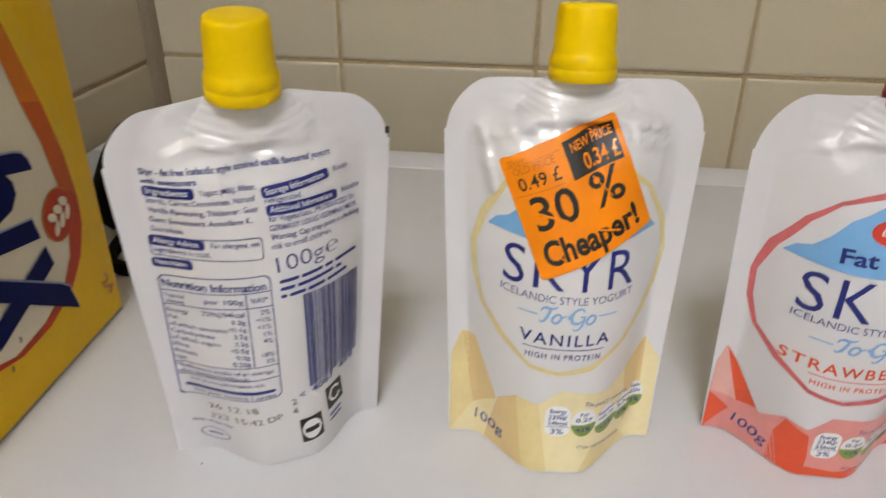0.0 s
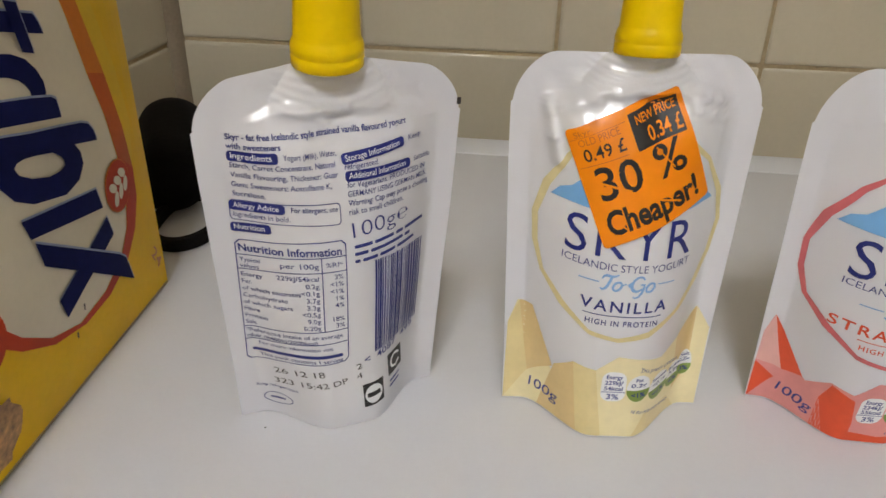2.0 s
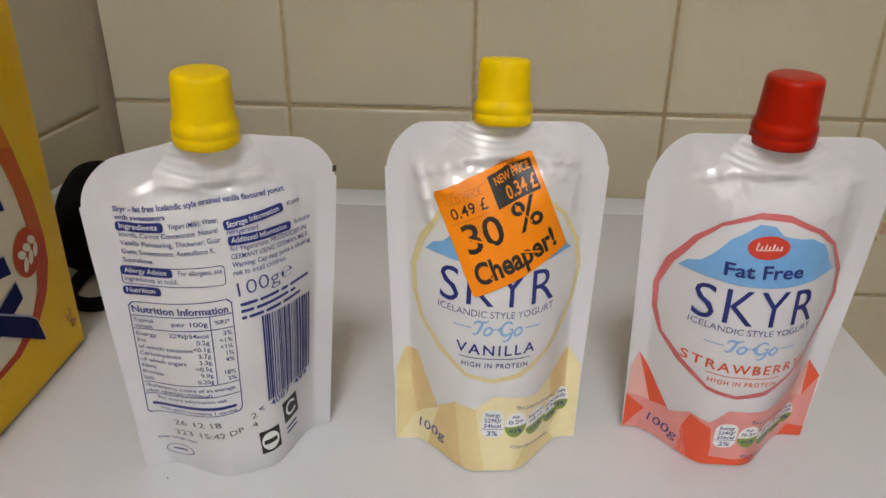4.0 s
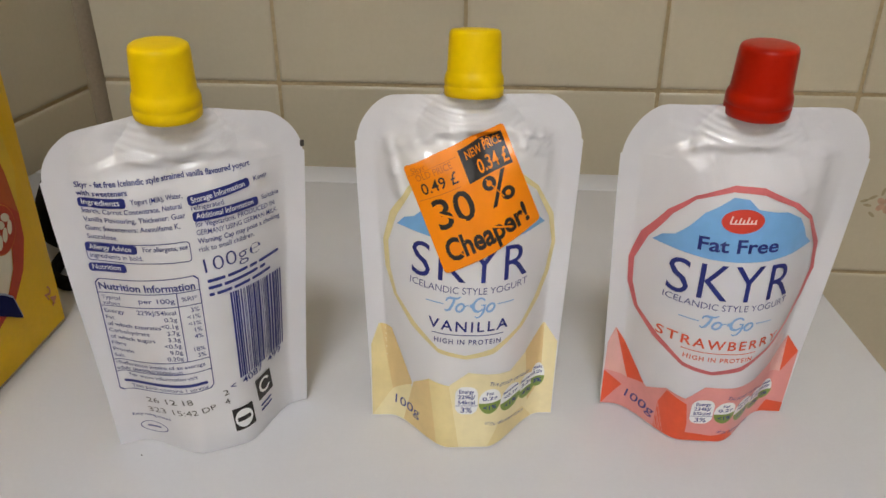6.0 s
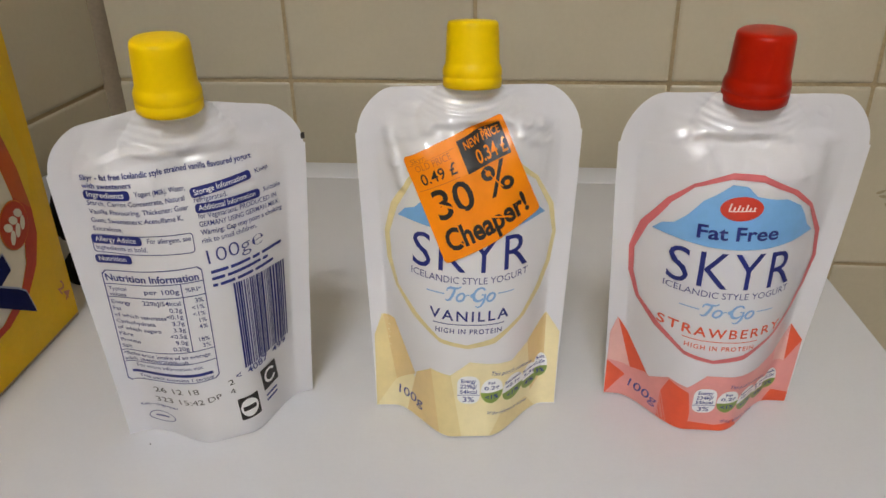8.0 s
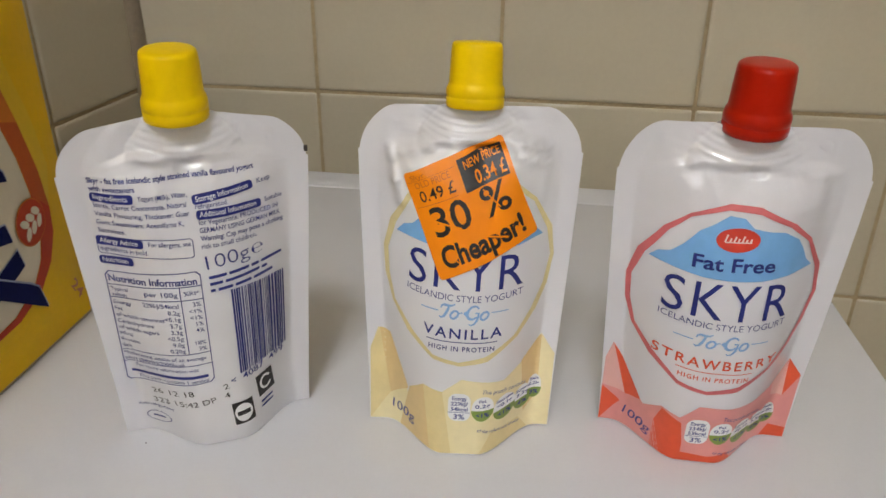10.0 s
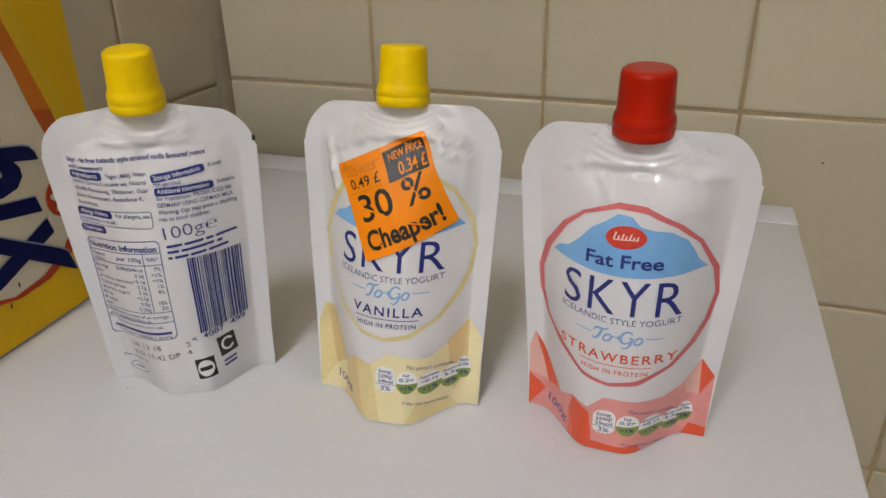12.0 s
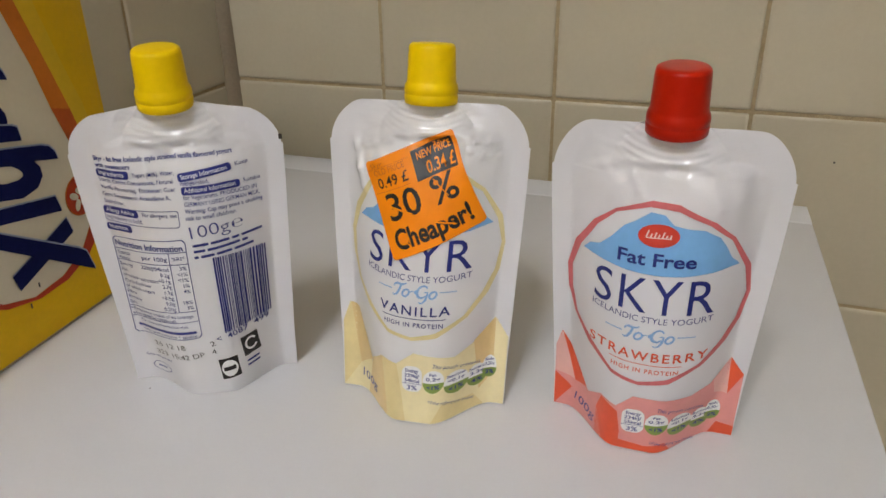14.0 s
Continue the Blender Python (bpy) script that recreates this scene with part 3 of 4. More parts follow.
    for k, ((head, amount, share), dx, dy) in enumerate(zip(tags, (8.3, 16.2, 22.9, 27.3), (-0.9, -3.1, -4.2, -2.2))):
        cx, cy = vx + dx, vy + dy + 0.4
        rx = 4.0 if k < 2 else 3.3 if k == 2 else 2.7
        ink(front, shape, "value_tag", polygon(oval(cx, cy, rx, 4.8)), WHITE_PRINT, 2)
        ink(front, shape, "value_share", polygon(oval(cx, cy - 0.6, rx, 4.2, 0, 16, 180, 360)), GREEN, 3)
        for line, y, high, wide, mat in ((head, cy + 2.6, 1.15, min(1.5 * rx, 0.85 * len(head)), INK), (amount, cy + 0.55, 1.35, 1.35 * rx, INK)):
            part("lettering", lay(words(line, cx, y, high, wide, "CENTER", bold=0.02), shape, LIFT[3] + 0.00007), mat, front)
        part("lettering", lay(words(share, cx, cy - 3.1, 1.6, 1.2 * rx, "CENTER", bold=0.025), shape, LIFT[3] + 0.00007), NAVY, front)
    ink(front, shape, "lettering", words("of the reference intake", vx + 6.6, vy - 9.4, 1.35, 16.0, turn=-17), INK, 2)


VANILLA_FOOT = [(-33.9, 30.0), (-31.0, 38.5), (-27.2, 36.0), (-18.8, 17.3), (-15.6, 22.0), (-13.4, 23.9), (-6.4, 24.3), (0.8, 29.9), (9.0, 28.8), (15.9, 27.1), (22.0, 30.4), (28.7, 38.0), (34.4, 30.3)]
STRAWBERRY_FOOT = [(-33.9, 29.5), (-31.8, 36.6), (-28.0, 30.6), (-20.1, 15.3), (-14.3, 20.5), (-8.4, 19.4), (-2.6, 25.3), (8.0, 24.6), (17.0, 23.8), (23.0, 26.4), (28.9, 36.2), (34.0, 29.6)]
VANILLA_FACETS = [([(-30.4, 38.5), (-26.2, 37.8), (-18.6, 19.0), (-26.0, 12.0)], CREAM_C), ([(-33.9, 30), (-30.4, 38.5), (-26.0, 12.0), (-33.9, 0.4)], CREAM_A),
                  ([(-18.2, 20.4), (-12.9, 25.4), (-10.0, 0.4), (-22.0, 0.4)], CREAM_C), ([(-12.9, 25.4), (-5.9, 24.7), (-2.0, 0.4), (-10.0, 0.4)], CREAM_A),
                  ([(29.2, 38.2), (34.4, 30.3), (33.9, 0.4), (29.0, 14.0)], CREAM_B), ([(29.2, 38.2), (29.0, 14.0), (24.0, 8.0), (22.0, 31.0)], CREAM_C),
                  ([(8.0, 0.4), (12.0, 8.0), (22.0, 7.0), (26.0, 0.4)], CREAM_A)]
STRAWBERRY_FACETS = [([(-31.6, 36.6), (-28.0, 31.0), (-20.4, 16.6), (-25.5, 15.0)], RED_A), ([(-33.9, 29.5), (-31.6, 36.6), (-25.5, 15.0), (-33.9, 17.0)], PINK_B),
                     ([(-33.9, 16.5), (-26.8, 10.5), (-33.9, 0.4)], RED_A), ([(-26.0, 14.6), (-20.4, 16.6), (-15.6, 12.0), (-13.0, 0.4), (-30.0, 0.4)], PINK_A),
                     ([(-15.8, 13.0), (-14.0, 19.9), (-7.6, 17.2), (-6.2, 8.0), (-6.4, 0.4), (-16.0, 0.4)], RED_A), 
                     ([(28.8, 36.6), (34.0, 29.6), (29.6, 20.0)], RED_A), ([(28.8, 36.6), (29.6, 20.0), (25.0, 21.0), (24.0, 28.0)], PINK_B),
                     ([(-6.4, 4.2), (3.0, 3.0), (10.0, 4.4), (12.0, 0.4), (-6.4, 0.4)], RED_A), ([(27.6, 6.0), (34.2, 5.0), (34.2, 0.4), (25.0, 0.4)], RED_A)]

vanilla, vanilla_shape, vanilla_front = pouch_thing((0.0304, 0.23735), 6.0, -0.114, 1.12, 1.3, CAP_YELLOW,
                                                    "white vanilla yogurt pouch with yellow cap and orange discount sticker", 0.001, 0.018, 0.001,
                                                    [(-27.0, 105.5, -24.7, 95.8, 1.5), (-22.8, 104.3, -12.9, 107.2, 1.2), (18.7, 108.6, 25.4, 106.9, 1.3), (-19, 100, -22, 88, 0.4), (26, 101, 25.5, 90, 0.6), (14, 110, 17, 105, 0.7), (-24.7, 95.8, -22.6, 88.5, 1.2),
                                                     (17.5, 109.5, 19.5, 106, 0.8), (20.5, 108.5, 22, 105, 0.8), (23.5, 107.5, 25.5, 104.5, 0.7), (17, 104.8, 22, 103.4, 1.0), (20, 102.4, 26, 101.6, 0.8)],
                                                    (-0.001, 0.0), 0.1189)
front_artwork(vanilla_front, vanilla_shape, "VANILLA", GOLD, (1.1, 68.4, 30.0, 33.2), VANILLA_FOOT, CREAM_B, VANILLA_FACETS, NAVY, ("229kJ/", "54kcal"),
              (0.7, 1.6), -1.8, 27.2, (60.8, 57.4, 50.4, 44.2, 42.5, 39.2), 11.6, (0.4, 18.9), (-25.2, 6.4, -4))

strawberry, strawberry_shape, strawberry_front = pouch_thing((0.1173, 0.2489), 0.3, 0.082, 1.16, 8.4, CAP_RED,
                                                             "white strawberry yogurt pouch with red cap and pink printed hills", -0.001, 0.002, 0.0006,
                                                             [(19, 106.6, 27.5, 106.4, 0.6), (-10.5, 105.3, -7.5, 99, 0.5), (-20.5, 107.3, -15, 109.2, 0.6), (13, 108, 17, 97, 0.5), (1.2, 107.9, 4.1, 107.5, -0.5)],
                                                             (0.0002, 0.0), 0.1184, PINK_YOGURT)
front_artwork(strawberry_front, strawberry_shape, "STRAWBERRY", ROSE, (-0.1, 64.4, 30.8, 33.6), STRAWBERRY_FOOT, PINK_A, STRAWBERRY_FACETS, RED_A, ("234kJ/", "55kcal"),
              (-0.1, 0.4), -0.7, 40.4, (59.8, 56.7, 48.6, 41.4, 39.4, 35.9), 12.8, (-1.8, 14.0), (-25.6, 6.0, -10))

# Discount sticker on the vanilla pouch: square turned about 24 degrees.
STICKER_X, STICKER_Y, STICKER_TURN = 1.3, 88.7, 23.6
sticker = part("price_sticker", lay(polygon([(x + STICKER_X, y + STICKER_Y) for x, y in turned(rounded(-17.6, -17.9, 17.6, 17.9, 1.3), STICKER_TURN, (0, 0))]), vanilla_shape, 0.0008),
               ORANGE, vanilla, "bright orange discount sticker")


def on_sticker(bm):
    c, s = math.cos(radians(STICKER_TURN)), math.sin(radians(STICKER_TURN))
    for v in bm.verts:
        x, y = v.co.x, v.co.y
        v.co = (STICKER_X / 1000 + c * x - s * y, STICKER_Y / 1000 + s * x + c * y, 0)
    return lay(bm, vanilla_shape, 0.00092)


for bm, mat in ((words("30 %", -13.5, -4.5, 9.5, 27.0, bold=0.012), BLACK_INK), (words("Cheaper!", -14.5, -14.8, 7.0, 29.0, bold=0.03), BLACK_INK),
                (words("0.49 \u00a3", -14.6, 7.4, 3.6, 12.5, bold=0.008), BLACK_INK), (words("OLD PRICE", -15.0, 12.0, 2.2, 12.5), ORANGE_DARK),
                (words("Skyr", -15.6, 15.0, 1.7, 5.0), ORANGE_DARK), (polygon(rounded(0.8, 5.4, 16.0, 16.0, 0.2)), BLACK_INK),
                (polygon(bar(-16.6, 6.0, -2.0, 6.0, 0.2)), ORANGE_DARK), (polygon(bar(-17.0, 14.6, -0.4, 14.6, 0.15)), ORANGE_DARK)):
    part("sticker_print", on_sticker(bm), mat, sticker)
for text, x, y, h, w in (("NEW PRICE", 2.6, 12.3, 2.6, 12.4), ("0.34 \u00a3", 5.0, 6.6, 4.2, 10.5)):
    bm = on_sticker(words(text, x, y, h, w, bold=0.015))
    for v in bm.verts:
        v.co.y -= 0.00012
    part("sticker_print", bm, ORANGE, sticker)

for x0, y0, x1, y1, wide in ((-13.8, 1.6, -4.6, -4.2, 0.7), (-9.0, 4.8, -6.4, 2.0, 0.5), (2.0, -9.6, 8.2, -13.2, 0.6), (-12.6, -10.0, -9.0, -14.6, 0.45), (6.0, 4.4, 9.5, -3.0, 0.4)):
    bm = on_sticker(polygon(bar(x0, y0, x1, y1, wide)))
    for v in bm.verts:
        v.co.y -= 0.00024
    part("worn_streak", bm, ORANGE, sticker)

# The pouch that shows its back, with small print.
back_pouch, back_shape, back_front = pouch_thing((-0.0607, 0.22565), 28.0, 0.105, 1.0, 15.7, CAP_YELLOW,
                                                 "white yogurt pouch turned to show blue small print and barcode", 0.001, 0.010, -0.001,
                                                 [(-13.2, 110.6, -4, 106.4, 0.5), (-4, 106.4, 2.5, 110, 0.45), (14, 117, 17, 116, 0.4), (-26, 104, -24, 94, 0.3), (12, 111, 20, 106, 0.4)],
                                                 (0.0026, 0.0040), 0.1206)


def ink(front, shape, name, bm, mat, layer=0, label="", longest=0.0015):
    for v in bm.verts:
        v.co.x -= 0.0009
    return part(name, lay(bm, shape, LIFT[layer], longest), mat, front, label, True)


def small(text, x, y, h, w=0.0, turn=3.0, bold=0.004, mat=INK):
    ink(back_front, back_shape, "lettering", words(text, x, y, h, w, turn=turn, bold=bold), mat, 1)


def pill(text, x, y, w, turn=3.0, h=3.1):
    ink(back_front, back_shape, "heading_tag", polygon(turned(rounded(x, y - 0.6, x + w, y - 0.6 + h, 1.0), turn, (x, y))), NAVY, 1)
    ink(back_front, back_shape, "lettering", words(text, x + 1.0, y + 0.35, 1.75, w - 2.6, turn=turn, bold=0.008), WHITE_PRINT, 2)


def grey_bar(x, y, w, h=1.1, turn=3.0, mat=INK):
    ink(back_front, back_shape, "text_bar", polygon(turned(rounded(x, y, x + w, y + h, 0.3), turn, (x, y))), mat, 1)


small("Skyr - fat free Icelandic style strained vanilla flavoured yogurt", -28.6, 102.4, 1.7, 49.4, 1.2, 0.02)
small("with sweeteners", -28.6, 99.8, 1.6, 13.6, 1.0, 0.02)
pill("Ingredients", -28.7, 96.6, 12.8, 1.0)
small("Yogurt (Milk), Water,", -14.6, 97.2, 1.6, 14.4, 0.0)
small("Starch, Carrot Concentrate, Natural", -28.2, 94.2, 1.6, 27.4, 0.0)
small("Vanilla Flavouring, Thickener: Guar", -28.2, 91.3, 1.6, 28.0, 0.0)
small("Gum; Sweeteners: Acesulfame K,", -28.2, 88.4, 1.6, 26.0, 0.0)
small("Sucralose.", -28.2, 85.5, 1.6, 8.4, 0.0)
pill("Allergy Advice", -29.4, 81.4, 14.2, 0.5)
small("For allergens, see", -13.6, 81.8, 1.6, 12.6, -0.5)
small("ingredients in bold.", -28.6, 78.8, 1.6, 14.6, 0.0)
ink(back_front, back_shape, "frame_line", band(rounded(-29.5, 77.6, -0.2, 84.2, 1.2), rounded(-29.25, 77.85, -0.45, 83.95, 1.0)), INK, 0)
pill("Nutrition", -29.7, 74.2, 10.6, 3.0)
pill("Storage Information", 1.2, 95.0, 19.0, 8.0)
small("Keep", 21.4, 98.4, 1.6, 4.4, 6.0)
small("refrigerated.", 1.8, 93.2, 1.6, 10.0, 2.0)
pill("Additional Information", 1.8, 90.2, 20.4, 1.0)
small("Suitable", 23.4, 91.4, 1.6, 6.0, 0.0)
for k, (text, w) in enumerate((("for Vegetarians. PRODUCED IN", 25.5), ("GERMANY USING GERMAN MILK.", 26.4), ("Warning: Cap may pose a choking", 27.0), ("risk to small children.", 17.6))):
    small(text, 2.2, 88.0 - 2.6 * k, 1.65, w, 0.0, 0.012 if k == 2 else 0.004)
ink(back_front, back_shape, "lettering", words("100g\u212e", 3.0, 73.0, 4.8, 18.6, turn=4, bold=-0.012), INK, 1)
for k, sizes in enumerate(((5.6, 6.6, 2.6, 7.4), (4.2, 11.4, 2.0), (1.6, 4.8, 5.4, 6.8))):
    x = 3.2
    for w in sizes:
        grey_bar(x, 69.6 - 2.35 * k + 0.035 * (x - 3.2), w, 1.05, 3.0)
        x += w + 0.8


# table of values, its rows rising a little to the right towards the foot
def tab(x, fall):
    return (x, (70.9 - 46.4 * fall) + (2.2 + 2.4 * fall) * (x + 29.2) / 29.9)


def tab_rect(inset):
    out = []
    for x, fall in ((0.6 - inset, 0.0), (0.6 - inset, 1.0), (-29.1 + inset, 1.0), (-29.1 + inset, 0.0)):
        out.append((x, fall))
    x0, x1, f0, f1 = -29.2 + inset, 0.7 - inset, inset / 46.4, 1 - inset / 46.4
    pts = [(x1, f0 + 0.03), (x1, f1 - 0.03), (x1 - 1.2, f1), (x0 + 1.2, f1), (x0, f1 - 0.03), (x0, f0 + 0.03), (x0 + 1.2, f0), (x1 - 1.2, f0)]
    return [tab(*p) for p in pts]


ink(back_front, back_shape, "frame_line", band(tab_rect(0.0), tab_rect(0.3)), INK, 0)


def cell(text, x, fall, h=1.55, w=0.0, bold=0.004, align="LEFT"):
    ink(back_front, back_shape, "lettering", words(text, *tab(x, fall), h, w, align, turn=2.6 + 4.5 * fall, bold=bold), INK, 1)


def tab_line(x0, f0, x1, f1):
    ink(back_front, back_shape, "frame_line", polygon(bar(*tab(x0, f0), *tab(x1, f1), 0.28)), INK, 0)


cell("Nutrition Information", -28.2, 0.085, 2.5, 27.6, 0.02)
for fall in (0.115, 0.225, 0.705, 0.815):
    tab_line(-29.0, fall, 0.5, fall)
tab_line(-6.4, 0.115, -6.4, 0.705)
cell("Typical", -28.2, 0.165, 1.4, 5.4), cell("values", -28.2, 0.212, 1.4, 5.0), cell("per 100g", -17.6, 0.185, 1.7, 10.4), cell("%RI*", -5.2, 0.185, 1.5, 4.8)
for k, (head, amount, share) in enumerate((("Energy", "229kJ/54kcal", "3%"), ("Fat", "0.2g", "<1%"), ("of which saturates", "<0.1g", "<1%"), ("Carbohydrate", "3.7g", "1%"),
                                           ("of which sugars", "3.3g", "4%"), ("Fibre", "<0.5g", ""), ("Protein", "9.0g", "18%"), ("Salt", "0.20g", "3%"))):
    fall = 0.282 + 0.057 * k
    cell(head, -28.2, fall, 1.5), cell(amount, -7.4, fall + 0.004, 1.6, align="RIGHT")
    if share:
        cell(share, -0.4, fall, 1.6, align="RIGHT")
cell("*Reference intake of an average", -28.4, 0.752, 1.5, 27.4), cell("adult (8400kJ/2000kcal)", -28.4, 0.800, 1.4, 20.0)
cell("For more information visit", -25.0, 0.862, 1.4, 21.0), cell("This pack contains 1 serving", -25.0, 0.972, 1.4, 24.0)
grey_bar(*tab(-27.0, 0.925), 26.0, 1.2, 6.5)
for text, x, y, w in (("26 12 18", -21.2, 20.2, 14.6), ("323 15:42 DP", -21.2, 15.4, 22.0), ("2", 3.4, 24.2, 1.8), ("4", 3.4, 20.2, 1.8)):
    small(text, x, y, 2.3, w, 11.0, -0.006, BLACK_INK)
small("Keep refrigerated", -27.0, 12.4, 1.3, 12.0, 4.0)
ink(back_front, back_shape, "stamp_ring", band(oval(-20.8, 7.6, 4.4, 2.6, 4), oval(-20.8, 7.6, 4.1, 2.35, 4)), INK, 1)
grey_bar(-22.9, 7.2, 4.4, 0.7, 4.0)
# barcode
rng = random.Random(12)
x = 9.4
while x < 27.6:
    w = rng.choice((0.22, 0.22, 0.44, 0.66))
    q = (x - 9.4) / 18.2
    ink(back_front, back_shape, "barcode_line", polygon([(x - 1.0 * q, 29.6 + 2.0 * q), (x + w - 1.0 * q, 29.6 + 2.0 * q), (x + w, 64.4 - 0.7 * q), (x, 64.4 - 0.7 * q)]), NAVY, 1)
    x += w + rng.choice((0.22, 0.22, 0.3, 0.5))
small("<  4087  499", 6.0, 26.2, 2.6, 20.0, 7.0, 0.006)
# two small marks at the foot
ink(back_front, back_shape, "mark_panel", polygon(turned(rounded(5.8, 7.0, 13.2, 17.2, 0.3), 4, (5.8, 7.0))), BLACK_INK, 1)
ink(back_front, back_shape, "mark_disc", polygon(oval(9.1, 12.3, 3.2, 4.1, 4)), WHITE_PRINT, 2)
ink(back_front, back_shape, "mark_bar", polygon(turned(rounded(6.7, 11.3, 11.5, 13.3, 0.4), 6, (9.1, 12.3))), BLACK_INK, 3)
ink(back_front, back_shape, "mark_panel", polygon(turned(rounded(15.2, 14.8, 21.4, 24.6, 0.3), 5, (15.2, 14.8))), BLACK_INK, 1)
ink(back_front, back_shape, "mark_loop", band(oval(18.0, 20.2, 2.3, 3.3, 5, 20, 30, 330), oval(18.0, 20.2, 1.5, 2.3, 5, 20, 30, 330), False), WHITE_PRINT, 2)
for k in range(2):
    grey_bar(15.8, 11.6 - 2.2 * k, 4.6, 1.0, 4)

# Small dark tick on the right edge, by the tear notch.
ink(back_front, back_shape, "print_mark", polygon(rounded(37.6, 106.0, 38.9, 108.2, 0.2)), SPECK, 1)

# ---- cereal box ----
BOX_W, BOX_H, BOX_D = 0.196, 0.272, 0.072
cereal = tagged(new("cereal_box"), "yellow cardboard cereal box with navy and red print", "cereal box")
A0 = Vector((-0.1574, 0.2905, 0.0006))
U = Vector((0.0590, -0.9983, 0)).normalized()
OUT = Vector((0.9983, 0.0590, 0)).normalized()
UP = Vector((0, 0, 1))
BOX_POSE = Matrix.Translation(A0) @ Matrix((-U, UP, OUT)).transposed().to_4x4()
cereal.matrix_world = BOX_POSE


def bulge(u, v):
    """How far the front of the carton bows out, in metres, at u from its far edge and v up, in millimetres."""
    if not (0 < u < 196 and 0 < v < 272):
        return 0.0
    return 0.005 * (1 - abs(1 - u / 98) ** 5) * (1 - abs(1 - v / 136) ** 5)


# The carton: a bowed front, flat sides, soft edges.
bm = bmesh.new()
us = [0.0, 0.7] + [4.9 * k for k in range(1, 40)] + [195.3, 196.0]
vs = [0.0, 0.7] + [5.44 * k for k in range(1, 50)] + [271.3, 272.0]
grid = [[bm.verts.new((-u / 1000, v / 1000, bulge(u, v) if 0 < u < 196 and 0 < v < 272 else -0.0006)) for u in us] for v in vs]
for low, high in zip(grid, grid[1:]):
    for i in range(len(us) - 1):
        bm.faces.new((low[i], high[i], high[i + 1], low[i + 1]))
rim = grid[0][:-1] + [row[-1] for row in grid[:-1]] + grid[-1][:0:-1] + [row[0] for row in grid[:0:-1]]
back = [bm.verts.new((v.co.x, v.co.y, -BOX_D)) for v in rim]
for k in range(len(rim)):
    n = (k + 1) % len(rim)
    bm.faces.new((rim[k], rim[n], back[n], back[k]))
bm.faces.new(list(reversed(back)))
bmesh.ops.recalc_face_normals(bm, faces=list(bm.faces))
carton = part("carton", bm, CARD_YELLOW, cereal, "yellow printed card bowing out in front")

part("bottom_fold", box_bm((-BOX_W + 0.001, -0.0002, -BOX_D + 0.001), (-0.001, 0.0010, 0.0002), 0.0001, 1), RAW_CARD, cereal, "raw card edge of the bottom flap")


def on_box(name, bm, mat, layer=0, label=""):
    bmesh.ops.triangulate(bm, faces=list(bm.faces))
    for _ in range(6):
        long = [e for e in bm.edges if e.calc_length() > 0.006]
        if not long:
            break
        bmesh.ops.subdivide_edges(bm, edges=long, cuts=1)
        bmesh.ops.triangulate(bm, faces=[f for f in bm.faces if len(f.verts) > 3])
    if name != "number":
        for v in bm.verts:
            v.co.x = -v.co.x
        bmesh.ops.reverse_faces(bm, faces=bm.faces)
    for v in bm.verts:
        v.co.z = 0.0003 + 0.0002 * layer + bulge(-v.co.x * 1000, v.co.y * 1000)
    return part(name, bm, mat, carton, label)


arc_in = [(54.5, 152.6), (43.9, 123.5), (38.5, 103.7), (32.7, 87.5), (29.3, 70.8), (29.4, 51.1), (32.1, 42.6), (39.1, 34.3), (54.1, 27.1), (72.1, 25.1), (88.7, 30.2), (102.4, 39.9), (111.1, 49.7), (123.2, 71.3), (132.9, 100.4)]
arc_out = [(45.6, 152.6), (34.5, 121.8), (27.0, 100.6), (20.8, 79.6), (18.2, 61.4), (19.2, 50.3), (25.4, 38.8), (35.0, 30.2), (51.4, 23.9), (69.0, 22.8), (87.6, 27.0), (103.4, 35.4), (115.8, 45.7), (131.8, 67.4), (143.5, 98.4)]
on_box("gold_panel", polygon([(35.4, 152.6), (25.3, 121.6), (17.0, 100.2), (12.3, 78.5), (18.2, 61.4), (27.0, 100.6), (34.5, 121.8), (45.6, 152.6), (55.5, 183.6), (46.6, 183.6)]), CARD_GOLD, 0)
on_box("cream_panel", polygon(arc_in + [(136.8, 137.1), (132.9, 185.5), (109.3, 218.5), (86.1, 214.6), (65.2, 183.6)]), CARD_CREAM, 0)
on_box("arc_upper", band([(55.5, 183.6)] + arc_out[:3], [(65.2, 183.6)] + arc_in[:3], False), CARD_ORANGE, 1)
on_box("arc_middle", band(arc_out[2:5], arc_in[2:5], False), CARD_RUST, 1)
on_box("arc", band(arc_out[4:], arc_in[4:], False), CARD_RED, 1, "red printed arc")


def navy(name, pts, level):
    """A navy shape with a pale printed edge along its upper side."""
    on_box(name + "_edge", polygon([(x - 0.5, y + 0.6) for x, y in pts]), CARD_EDGE, level)
    on_box(name, polygon(pts), CARD_NAVY, level + 1)


